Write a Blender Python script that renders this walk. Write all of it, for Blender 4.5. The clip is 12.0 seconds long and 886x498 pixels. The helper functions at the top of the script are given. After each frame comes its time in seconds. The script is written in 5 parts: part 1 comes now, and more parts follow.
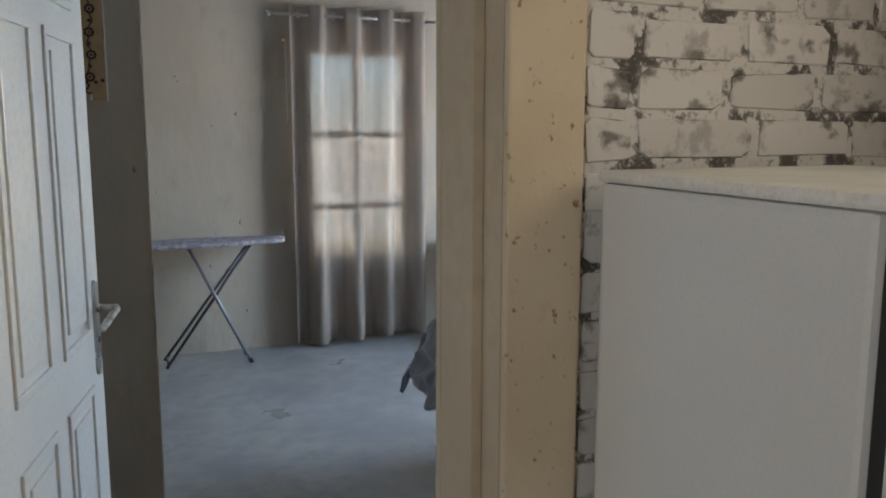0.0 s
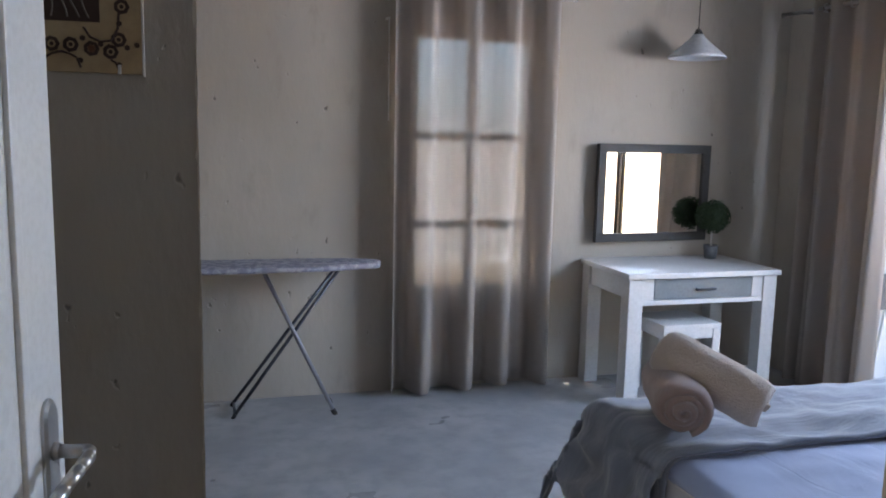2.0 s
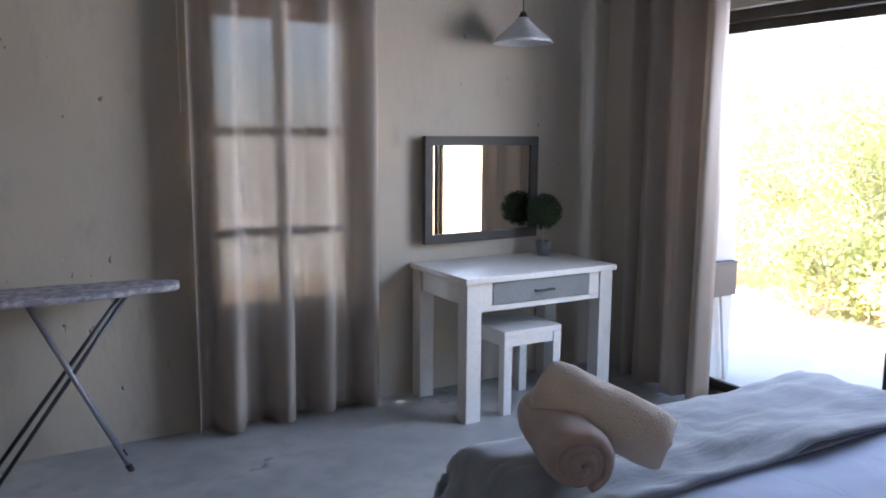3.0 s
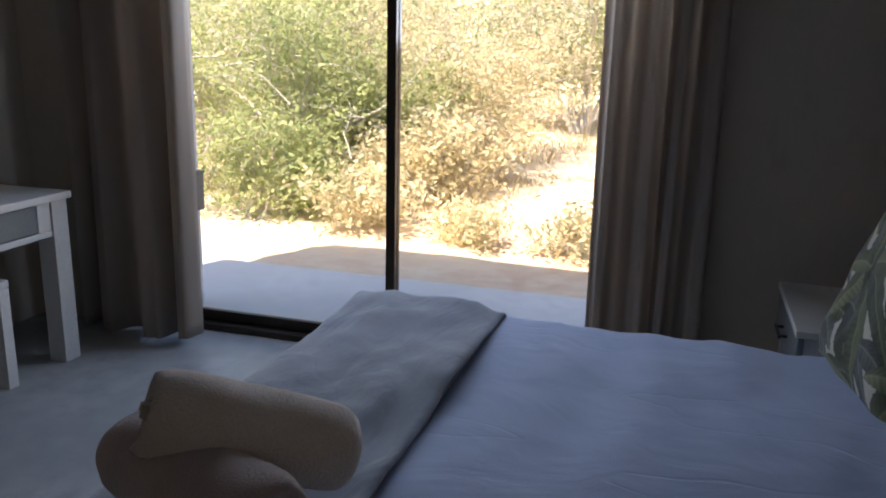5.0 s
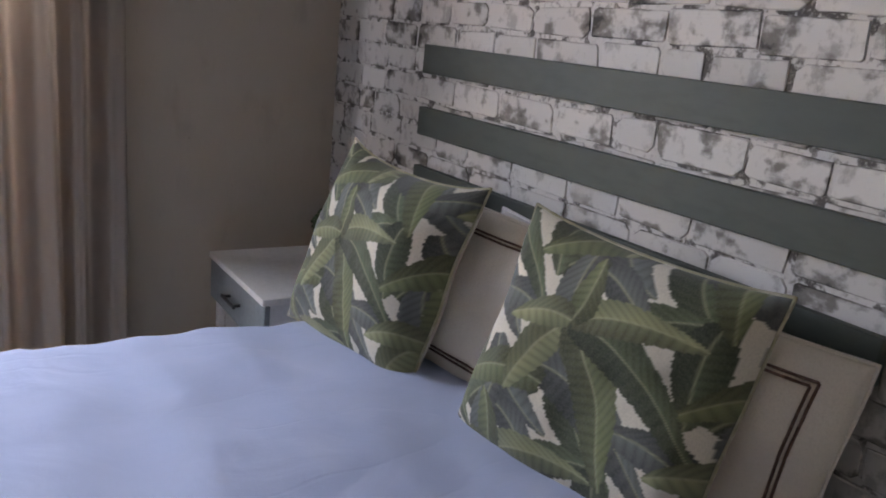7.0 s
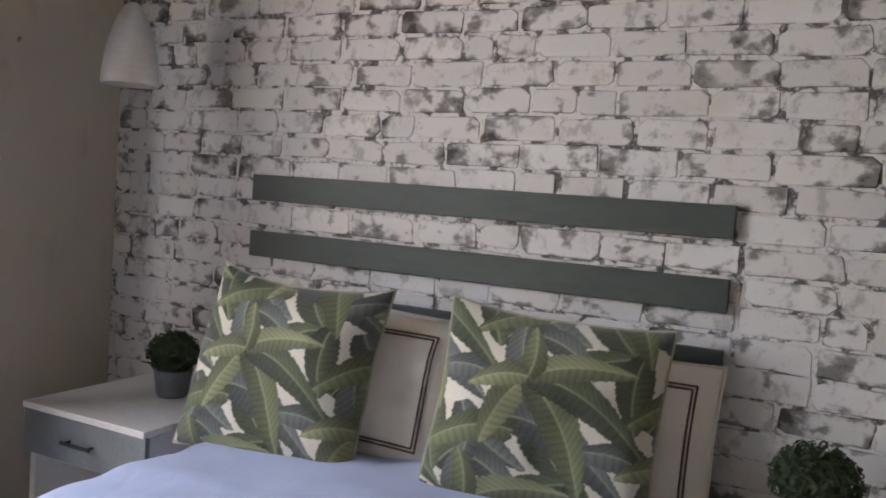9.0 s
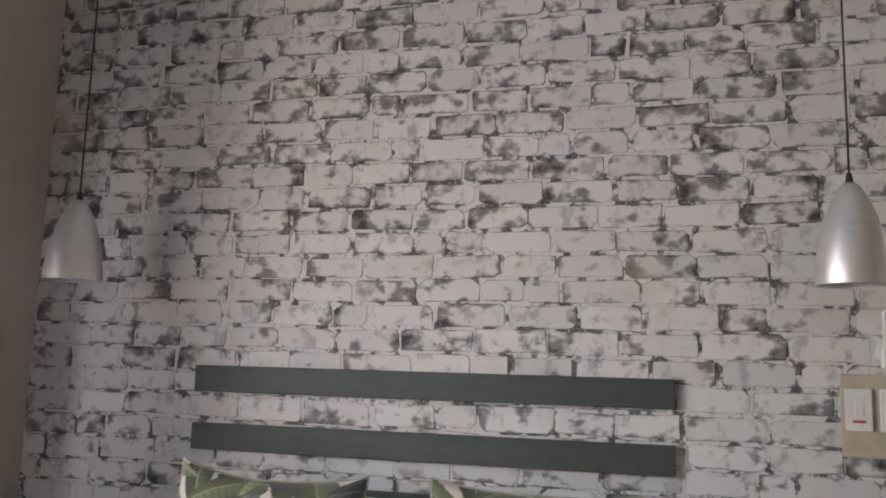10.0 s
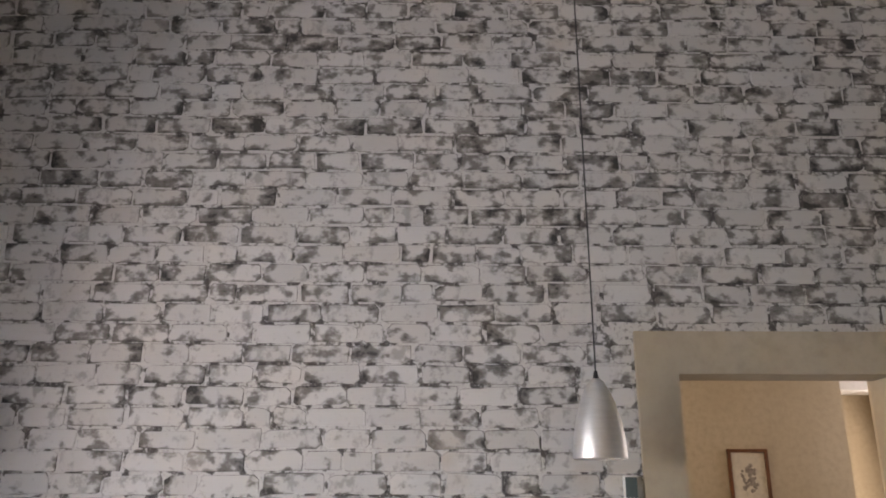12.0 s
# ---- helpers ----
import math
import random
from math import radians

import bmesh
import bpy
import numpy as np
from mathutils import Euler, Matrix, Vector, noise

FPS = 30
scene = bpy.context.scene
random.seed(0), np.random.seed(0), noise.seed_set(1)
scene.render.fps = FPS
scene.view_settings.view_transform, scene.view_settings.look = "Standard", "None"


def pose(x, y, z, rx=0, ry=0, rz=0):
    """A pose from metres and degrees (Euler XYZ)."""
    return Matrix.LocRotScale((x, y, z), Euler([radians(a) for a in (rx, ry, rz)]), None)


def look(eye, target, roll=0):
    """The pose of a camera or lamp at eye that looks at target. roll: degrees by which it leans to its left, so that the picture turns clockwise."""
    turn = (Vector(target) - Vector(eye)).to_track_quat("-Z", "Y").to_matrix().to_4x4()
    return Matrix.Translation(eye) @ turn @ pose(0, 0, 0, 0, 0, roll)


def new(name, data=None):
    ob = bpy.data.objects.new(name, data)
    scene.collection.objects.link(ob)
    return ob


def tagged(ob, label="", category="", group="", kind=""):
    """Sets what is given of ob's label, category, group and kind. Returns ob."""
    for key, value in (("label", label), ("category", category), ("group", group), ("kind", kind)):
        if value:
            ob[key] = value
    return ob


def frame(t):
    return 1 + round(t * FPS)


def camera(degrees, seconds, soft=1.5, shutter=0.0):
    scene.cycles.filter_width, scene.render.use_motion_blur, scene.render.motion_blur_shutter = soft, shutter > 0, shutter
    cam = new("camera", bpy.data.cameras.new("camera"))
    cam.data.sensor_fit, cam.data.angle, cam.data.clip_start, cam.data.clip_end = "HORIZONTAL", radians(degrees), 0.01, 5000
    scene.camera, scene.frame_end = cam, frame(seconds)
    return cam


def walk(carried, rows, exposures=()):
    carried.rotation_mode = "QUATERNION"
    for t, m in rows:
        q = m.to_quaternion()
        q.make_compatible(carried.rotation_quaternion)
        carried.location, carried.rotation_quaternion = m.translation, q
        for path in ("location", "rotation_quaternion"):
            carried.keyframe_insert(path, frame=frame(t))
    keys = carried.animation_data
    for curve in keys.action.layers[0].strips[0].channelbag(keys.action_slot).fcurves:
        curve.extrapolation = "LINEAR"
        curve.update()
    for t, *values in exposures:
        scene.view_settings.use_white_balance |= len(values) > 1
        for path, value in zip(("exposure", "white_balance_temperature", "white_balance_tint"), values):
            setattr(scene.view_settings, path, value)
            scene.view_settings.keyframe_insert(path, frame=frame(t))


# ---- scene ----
cam = camera(57.4, 12.0, soft=1.9)
PATH = [
    (0, (-0.2, -1.54, 1.526), (0.554, 0.289, 1.231), 0.1),
    (0.5, (-0.205, -1.281, 1.517), (0.411, 0.6, 1.234), 0.9),
    (1, (-0.185, -0.991, 1.513), (0.393, 0.903, 1.23), 0.6),
    (1.5, (-0.108, -0.700, 1.507), (0.461, 1.191, 1.228), 0.7),
    (2, (-0.044, -0.422, 1.498), (0.51, 1.442, 1.22), 1.3),
    (2.5, (-0.004, -0.15, 1.497), (0.648, 1.722, 1.23), 0.6),
    (2.7, (0.021, -0.038, 1.497), (0.82, 1.776, 1.228), 0.3),
    (4.3, (0.258, 0.645, 1.428), (1.897, 1.705, 0.99), 1.5),
    (4.5, (0.27, 0.737, 1.434), (2.009, 1.614, 0.978), 1.3),
    (5, (0.329, 0.928, 1.419), (2.185, 1.483, 0.922), 1.4),
    (5.5, (0.478, 1.04, 1.458), (2.401, 1.178, 0.926), 2.7),
    (6, (0.605, 1.156, 1.465), (2.493, 0.768, 0.93), 4.8),
    (6.5, (0.615, 1.297, 1.469), (2.367, 0.481, 0.956), 5.4),
    (7, (0.579, 1.403, 1.451), (2.189, 0.334, 0.933), 5.9),
    (8.8, (0.939, 2.197, 1.37), (1.859, 0.432, 1.174), 4.4),
    (9, (0.98, 2.277, 1.375), (1.874, 0.493, 1.245), 4.1),
    (9.5, (1.176, 2.45, 1.393), (1.96, 0.611, 1.429), 2.7),
    (10, (1.337, 2.608, 1.434), (1.822, 0.688, 1.714), 1.6),
    (10.5, (1.401, 2.8, 1.471), (1.655, 0.863, 1.902), 1.0),
    (11, (1.381, 2.932, 1.519), (1.507, 0.99, 1.979), 0.4),
    (11.5, (1.358, 3.044, 1.512), (1.467, 1.116, 2.031), 0.4),
    (12, (1.385, 3.138, 1.514), (1.358, 1.232, 2.119), -0.0),
]
EXPOSURES = [(0.0, 3.1, 6300, 10), (1.0, 3.05, 6250, 13), (2.0, 3.0, 6150, 18), (2.7, 3.0, 6150, 19), (4.3, 1.25, 6400, 18), (5.0, 1.35, 6500, 18), (5.8, 1.45, 6600, 18), (6.5, 1.85, 7000, 20), (7.0, 3.0, 7400, 25), (9.0, 3.25, 7650, 24), (12.0, 3.35, 7600, 23)]
walk(cam, [(t, look(e, g, r)) for t, e, g, r in PATH], EXPOSURES)

# ---- world and light ----
world = bpy.data.worlds.new("world")
scene.world = world
world.use_nodes = True
wn = world.node_tree
sky = wn.nodes.new("ShaderNodeTexSky")
sky.sky_type = "NISHITA"
sky.sun_disc = False
sky.sun_elevation = radians(61.5)
sky.sun_rotation = radians(290.9)
wn.links.new(sky.outputs[0], wn.nodes["Background"].inputs[0])
wn.nodes["Background"].inputs[1].default_value = 0.15

sun = new("sun", bpy.data.lights.new("sun", "SUN"))
sun.data.energy = 5.0
sun.data.angle = radians(0.5)
sun.data.color = (1.0, 0.89, 0.70)
sun.matrix_world = look((-2.1, 0.8, 4.13), (0, 0, 0))


def window_light(name, centre, target, w, h, power, colour):
    """Sky light in an opening, or an added fill lamp where none is built."""
    la = bpy.data.lights.new(name, "AREA")
    la.shape, la.size, la.size_y, la.energy, la.color = "RECTANGLE", w, h, power, colour
    ob = new(name, la)
    ob.matrix_world = look(centre, target)
    return ob


P_DOOR, P_WIN, P_KIT, P_PASS = 14.0, 2.4, 3.2, 3.0


# ---- materials ----
def nodes_of(name):
    m = bpy.data.materials.new(name)
    m.use_nodes = True
    nt = m.node_tree
    return m, nt, nt.nodes["Principled BSDF"]


def node(nt, kind, **inputs):
    n = nt.nodes.new(kind)
    for k, v in inputs.items():
        n.inputs[k.replace("_", " ")].default_value = v
    return n


def mix(nt, fac, a, b):
    n = nt.nodes.new("ShaderNodeMix")
    n.data_type = "RGBA"
    for sock, v in ((n.inputs[0], fac), (n.inputs[6], a), (n.inputs[7], b)):
        if isinstance(v, bpy.types.NodeSocket):
            nt.links.new(v, sock)
        else:
            sock.default_value = v if not isinstance(v, tuple) else (*v[:3], 1.0)
    return n.outputs[2]


def ramp(nt, src, lo, hi):
    n = nt.nodes.new("ShaderNodeMapRange")
    n.interpolation_type = "SMOOTHSTEP"
    n.inputs[1].default_value, n.inputs[2].default_value = lo, hi
    nt.links.new(src, n.inputs[0])
    return n.outputs[0]


def place(nt, scale=(1, 1, 1), world_space=True):
    m = nt.nodes.new("ShaderNodeMapping")
    m.inputs["Scale"].default_value = scale
    if world_space:
        g = nt.nodes.new("ShaderNodeNewGeometry")
        nt.links.new(g.outputs["Position"], m.inputs[0])
    else:
        g = nt.nodes.new("ShaderNodeTexCoord")
        nt.links.new(g.outputs["Object"], m.inputs[0])
    return m.outputs[0]


def noise_tex(nt, at, scale, detail=4.0, rough=0.55):
    n = node(nt, "ShaderNodeTexNoise", Scale=scale, Detail=detail, Roughness=rough)
    nt.links.new(at, n.inputs["Vector"])
    return n.outputs[0]


def bump(nt, b, height, strength=0.3, dist=0.01):
    n = node(nt, "ShaderNodeBump", Strength=strength, Distance=dist)
    nt.links.new(height, n.inputs["Height"])
    nt.links.new(n.outputs[0], b.inputs["Normal"])


def surface(name, col, col2=None, rough=0.7, metal=0.0, big=1.5, fine=30.0, relief=0.15, dist=0.004, local=True, scale=(1, 1, 1), spread=(0.35, 0.7), sheen=0.0):
    """A material with a large-scale and a fine-scale variation and a fine relief."""
    m, nt, b = nodes_of(name)
    col2 = col2 or tuple(c * 0.82 for c in col)
    at = place(nt, scale, not local)
    n1, n2 = noise_tex(nt, at, big), noise_tex(nt, at, fine, 6.0)
    c = mix(nt, ramp(nt, n1, *spread), col, col2)
    c = mix(nt, ramp(nt, n2, 0.35, 0.8), c, tuple(v * 0.95 for v in col2))
    nt.links.new(c, b.inputs["Base Color"])
    b.inputs["Metallic"].default_value = metal
    r = node(nt, "ShaderNodeMapRange")
    r.inputs[3].default_value, r.inputs[4].default_value = max(0.02, rough - 0.1), min(1, rough + 0.1)
    nt.links.new(n1, r.inputs[0])
    nt.links.new(r.outputs[0], b.inputs["Roughness"])
    if sheen:
        b.inputs["Sheen Weight"].default_value = sheen
    if relief:
        bump(nt, b, n2, relief, dist)
    return m


def trowelled_plaster():
    """Taupe plaster: broad stains, trowel ridges and sparse small pits."""
    m, nt, b = nodes_of("plaster")
    at = place(nt)
    n1, n2, pits = noise_tex(nt, at, 0.8), noise_tex(nt, place(nt, (1, 1, 0.45)), 9.0, 5.0), noise_tex(nt, place(nt, (1, 1, 0.7)), 24.0, 2.0, 0.4)
    c = mix(nt, ramp(nt, n1, 0.3, 0.7), (0.475, 0.42, 0.345), (0.41, 0.36, 0.292))
    c = mix(nt, ramp(nt, n2, 0.55, 0.8), c, (0.385, 0.335, 0.268))
    c = mix(nt, ramp(nt, pits, 0.755, 0.80), c, (0.2, 0.175, 0.145))
    nt.links.new(c, b.inputs["Base Color"])
    b.inputs["Roughness"].default_value = 0.85
    sub = nt.nodes.new("ShaderNodeMath")
    sub.operation = "SUBTRACT"
    nt.links.new(n2, sub.inputs[0])
    nt.links.new(ramp(nt, pits, 0.73, 0.8), sub.inputs[1])
    bump(nt, b, sub.outputs[0], 0.45, 0.012)
    return m


PLASTER = trowelled_plaster()
PLASTER_LIGHT = surface("cream_plaster", (0.48, 0.41, 0.31), (0.42, 0.35, 0.255), 0.8, big=1.2, fine=22, relief=0.35, dist=0.006, local=False)
CEIL = surface("ceiling_paint", (0.84, 0.82, 0.78), (0.78, 0.76, 0.72), 0.9, local=False)
CONCRETE = surface("polished_concrete", (0.42, 0.42, 0.41), (0.28, 0.285, 0.29), 0.3, big=1.4, fine=9, relief=0.06, dist=0.004, local=False)
WHITE_WOOD = surface("white_painted_wood", (0.63, 0.615, 0.59), (0.57, 0.555, 0.525), 0.45, big=4, fine=60, relief=0.1, dist=0.002)
GREY_WOOD = surface("grey_green_painted_wood", (0.165, 0.185, 0.19), (0.135, 0.15, 0.155), 0.5, big=5, fine=70, relief=0.12, dist=0.002)
DARK_WOOD = surface("dark_green_grey_board", (0.052, 0.066, 0.053), (0.04, 0.05, 0.041), 0.62, big=3, fine=50, relief=0.12, dist=0.002, scale=(0.3, 1, 1))
DOOR_PAINT = surface("door_paint", (0.75, 0.75, 0.73), (0.69, 0.685, 0.66), 0.4, big=3, fine=80, relief=0.06, dist=0.001)
STEEL = surface("brushed_steel", (0.62, 0.6, 0.57), None, 0.3, 1.0, big=8, fine=120, relief=0.04, dist=0.001)
BLACK_METAL = surface("black_metal", (0.025, 0.025, 0.028), None, 0.45, 0.3, big=8, fine=90, relief=0.05, dist=0.001)
BRONZE = surface("bronze_aluminium", (0.07, 0.055, 0.042), (0.05, 0.04, 0.032), 0.4, 0.6, big=6, fine=90, relief=0.05, dist=0.001)
FRIDGE = surface("fridge_enamel", (0.62, 0.62, 0.61), (0.60, 0.60, 0.59), 0.35, big=3, fine=150, relief=0.02, dist=0.001)
def creased_cloth(name, col, col2, turn, sheen):
    """Woven cloth with soft rumples and a few pressed creases, running along x or y."""
    m, nt, b = nodes_of(name)
    at = place(nt, (1.5, 0.9, 1.0) if turn else (1.0, 2.2, 1.0))
    n1, cr, n2 = noise_tex(nt, at, 2.5), node(nt, "ShaderNodeTexNoise", Scale=3.6, Detail=3.0, Roughness=0.5, Distortion=1.2), noise_tex(nt, place(nt), 260.0)
    nt.links.new(at, cr.inputs["Vector"])
    c = mix(nt, ramp(nt, n1, 0.35, 0.7), col, col2)
    nt.links.new(c, b.inputs["Base Color"])
    b.inputs["Roughness"].default_value = 0.85
    b.inputs["Sheen Weight"].default_value = sheen
    add = nt.nodes.new("ShaderNodeMath")
    add.operation = "MULTIPLY_ADD"
    nt.links.new(n2, add.inputs[0])
    add.inputs[1].default_value = 0.06
    nt.links.new(cr.outputs[0], add.inputs[2])
    # sharp pressed creases: thin lines where a broad noise crosses its mean
    fold = noise_tex(nt, place(nt, (2.6, 0.8, 1.0) if turn else (1.2, 1.9, 1.0)), 1.5, 2.0, 0.4)
    line = nt.nodes.new("ShaderNodeMath")
    line.operation = "PINGPONG"
    line.inputs[1].default_value = 0.12
    nt.links.new(fold, line.inputs[0])
    crest = nt.nodes.new("ShaderNodeMath")
    crest.operation = "MULTIPLY_ADD"
    nt.links.new(ramp(nt, line.outputs[0], 0.0, 0.012), crest.inputs[0])
    crest.inputs[1].default_value = 0.10 if turn else 0.035
    nt.links.new(add.outputs[0], crest.inputs[2])
    bump(nt, b, crest.outputs[0], 0.24 if turn else 0.45, 0.03)
    return m


SHEET = creased_cloth("pale_blue_cotton", (0.385, 0.45, 0.62), (0.35, 0.41, 0.57), True, 0.2)
WHITE_SHEET = surface("white_cotton", (0.74, 0.74, 0.74), (0.68, 0.68, 0.7), 0.9, big=3, fine=220, relief=0.2, dist=0.002, sheen=0.2)
THROW = creased_cloth("grey_fleece", (0.19, 0.207, 0.25), (0.14, 0.153, 0.187), False, 0.5)
TOWEL = surface("beige_towelling", (0.41, 0.30, 0.26), (0.34, 0.25, 0.215), 0.95, big=9, fine=260, relief=0.8, dist=0.005, sheen=0.4)
OATMEAL = surface("oatmeal_linen", (0.72, 0.67, 0.59), (0.66, 0.61, 0.53), 0.9, big=6, fine=240, relief=0.35, dist=0.002, sheen=0.2)
TOWEL_PALE = surface("pale_beige_towelling", (0.60, 0.49, 0.40), (0.52, 0.42, 0.34), 0.95, big=9, fine=200, relief=0.9, dist=0.006, sheen=0.4)
BAND = surface("brown_stitching", (0.14, 0.08, 0.06), None, 0.9)
MATTRESS = surface("cream_bed_base", (0.66, 0.62, 0.56), (0.6, 0.56, 0.5), 0.9, big=4, fine=200, relief=0.2, dist=0.002)
BLACK_PLASTIC = surface("black_plastic", (0.02, 0.02, 0.02), None, 0.5)
WHITE_PLASTIC = surface("white_plastic", (0.75, 0.74, 0.7), None, 0.35, big=6, fine=120, relief=0.03)
LAMP_ALU = surface("spun_aluminium", (0.72, 0.71, 0.7), (0.66, 0.65, 0.64), 0.44, 0.85, big=10, fine=140, relief=0.05, dist=0.001, scale=(1, 1, 6))
LAMP_GLASS = surface("white_lamp_glass", (0.6, 0.61, 0.62), (0.52, 0.53, 0.55), 0.2, big=10, fine=60, relief=0.05)
PATIO = surface("patio_screed", (0.62, 0.60, 0.57), (0.55, 0.53, 0.5), 0.85, big=0.8, fine=12, relief=0.15, local=False)
EARTH = surface("red_earth", (0.56, 0.38, 0.25), (0.72, 0.60, 0.42), 0.95, big=0.35, fine=6, relief=0.7, dist=0.05, local=False)
LEAF_PALETTE = (((0.24, 0.32, 0.12), (0.50, 0.48, 0.24)), ((0.55, 0.50, 0.30), (0.68, 0.58, 0.40)), ((0.25, 0.31, 0.15), (0.48, 0.45, 0.25)))
DEAD_WOOD = surface("bleached_twig", (0.62, 0.58, 0.52), (0.48, 0.44, 0.39), 0.9, big=6, fine=40, relief=0.4, dist=0.004)
BARK = surface("grey_bark", (0.44, 0.39, 0.33), (0.58, 0.54, 0.48), 0.95, big=6, fine=40, relief=0.6, dist=0.01)


def glass_material():
    """Thin clear glazing: lets light straight through, with a clear reflection."""
    m, nt, b = nodes_of("window_glass")
    clear = nt.nodes.new("ShaderNodeBsdfTransparent")
    clear.inputs[0].default_value = (0.97, 0.985, 0.975, 1)
    gloss = node(nt, "ShaderNodeBsdfGlossy", Roughness=0.0)
    mx = nt.nodes.new("ShaderNodeMixShader")
    mx.inputs[0].default_value = 0.035
    nt.links.new(clear.outputs[0], mx.inputs[1])
    nt.links.new(gloss.outputs[0], mx.inputs[2])
    nt.links.new(mx.outputs[0], nt.nodes["Material Output"].inputs[0])
    return m


GLASS = glass_material()


def mirror_material():
    m, nt, b = nodes_of("mirror_silver")
    b.inputs["Base Color"].default_value = (0.86, 0.87, 0.86, 1)
    b.inputs["Metallic"].default_value = 1.0
    b.inputs["Roughness"].default_value = 0.01
    return m


MIRROR = mirror_material()


def cloth_curtain(name, col, col2, through_light, open_weave):
    m, nt, b = nodes_of(name)
    at = place(nt, (1, 1, 0.25))
    n1, n2 = noise_tex(nt, at, 9.0), noise_tex(nt, place(nt, (1, 1, 1)), 260.0)
    c = mix(nt, n1, col, col2)
    nt.links.new(c, b.inputs["Base Color"])
    b.inputs["Roughness"].default_value = 0.9
    bump(nt, b, n2, 0.3, 0.002)
    tr = node(nt, "ShaderNodeBsdfTranslucent")
    nt.links.new(c, tr.inputs[0])
    mx = nt.nodes.new("ShaderNodeMixShader")
    mx.inputs[0].default_value = through_light
    nt.links.new(b.outputs[0], mx.inputs[1])
    nt.links.new(tr.outputs[0], mx.inputs[2])
    # the loose weave lets bright things show through, blurred
    weave = node(nt, "ShaderNodeBsdfRefraction", Roughness=0.52, IOR=1.05)
    weave.inputs[0].default_value = (0.86, 0.88, 0.9, 1)
    mx2 = nt.nodes.new("ShaderNodeMixShader")
    mx2.inputs[0].default_value = open_weave
    nt.links.new(mx.outputs[0], mx2.inputs[1])
    nt.links.new(weave.outputs[0], mx2.inputs[2])
    nt.links.new(mx2.outputs[0], nt.nodes["Material Output"].inputs[0])
    return m


CURTAIN = cloth_curtain("taupe_curtain", (0.41, 0.355, 0.30), (0.34, 0.29, 0.245), 0.10, 0.18)
CURTAIN_LINED = cloth_curtain("lined_taupe_curtain", (0.47, 0.405, 0.345), (0.40, 0.345, 0.29), 0.42, 0.0)


# ---- mesh helpers ----
def add_box(bm, lo, hi, bev=0.0):
    c = [(a + b) / 2 for a, b in zip(lo, hi)]
    s = [b - a for a, b in zip(lo, hi)]
    r = bmesh.ops.create_cube(bm, size=1.0, matrix=Matrix.Translation(c) @ Matrix.Diagonal((*s, 1)))
    if bev:
        es = {e for v in r["verts"] for e in v.link_edges}
        bmesh.ops.bevel(bm, geom=list(es), offset=min(bev, min(s) * 0.4), segments=2, affect="EDGES", profile=0.6)
    return r["verts"]


def add_rod(bm, a, b, r, r2=None, seg=12):
    a, b = Vector(a), Vector(b)
    d = b - a
    m = Matrix.Translation((a + b) / 2) @ d.to_track_quat("Z", "Y").to_matrix().to_4x4()
    return bmesh.ops.create_cone(bm, cap_ends=True, segments=seg, radius1=r, radius2=r if r2 is None else r2, depth=d.length, matrix=m)["verts"]


def lathe(bm, profile, seg=32, m=Matrix.Identity(4)):
    """Turns (radius, z) pairs round the z axis."""
    rings = []
    for r, z in profile:
        rings.append([bm.verts.new(m @ Vector((r * math.cos(a), r * math.sin(a), z))) for a in (2 * math.pi * k / seg for k in range(seg))])
    for A, B in zip(rings, rings[1:]):
        for k in range(seg):
            bm.faces.new((A[k], A[(k + 1) % seg], B[(k + 1) % seg], B[k]))
    return rings


def mesh_of(name, bm, material, smooth=False):
    me = bpy.data.meshes.new(name)
    bmesh.ops.recalc_face_normals(bm, faces=bm.faces[:])
    if smooth:
        for f in bm.faces:
            f.smooth = True
    bm.to_mesh(me)
    bm.free()
    me.materials.append(material)
    return me


def part(name, bm, material, parent=None, label="", smooth=False):
    ob = new(name, mesh_of(name, bm, material, smooth))
    if parent:
        ob.parent = parent
    if label:
        ob["label"] = label
    return ob


def box(name, lo, hi, material, parent=None, bev=0.004, label=""):
    bm = bmesh.new()
    add_box(bm, lo, hi, bev)
    return part(name, bm, material, parent, label)


def boxes(name, list_of, material, parent=None, bev=0.0, label=""):
    bm = bmesh.new()
    for lo, hi in list_of:
        add_box(bm, lo, hi, bev)
    return part(name, bm, material, parent, label)


def thing(name, at, label, category, group="", turn=0.0):
    ob = new(name)
    ob.empty_display_size = 0.1
    ob.matrix_world = pose(*at, 0, 0, turn)
    return tagged(ob, label, category, group)


def structure(ob, label, category):
    return tagged(ob, label, category, "", "structure")


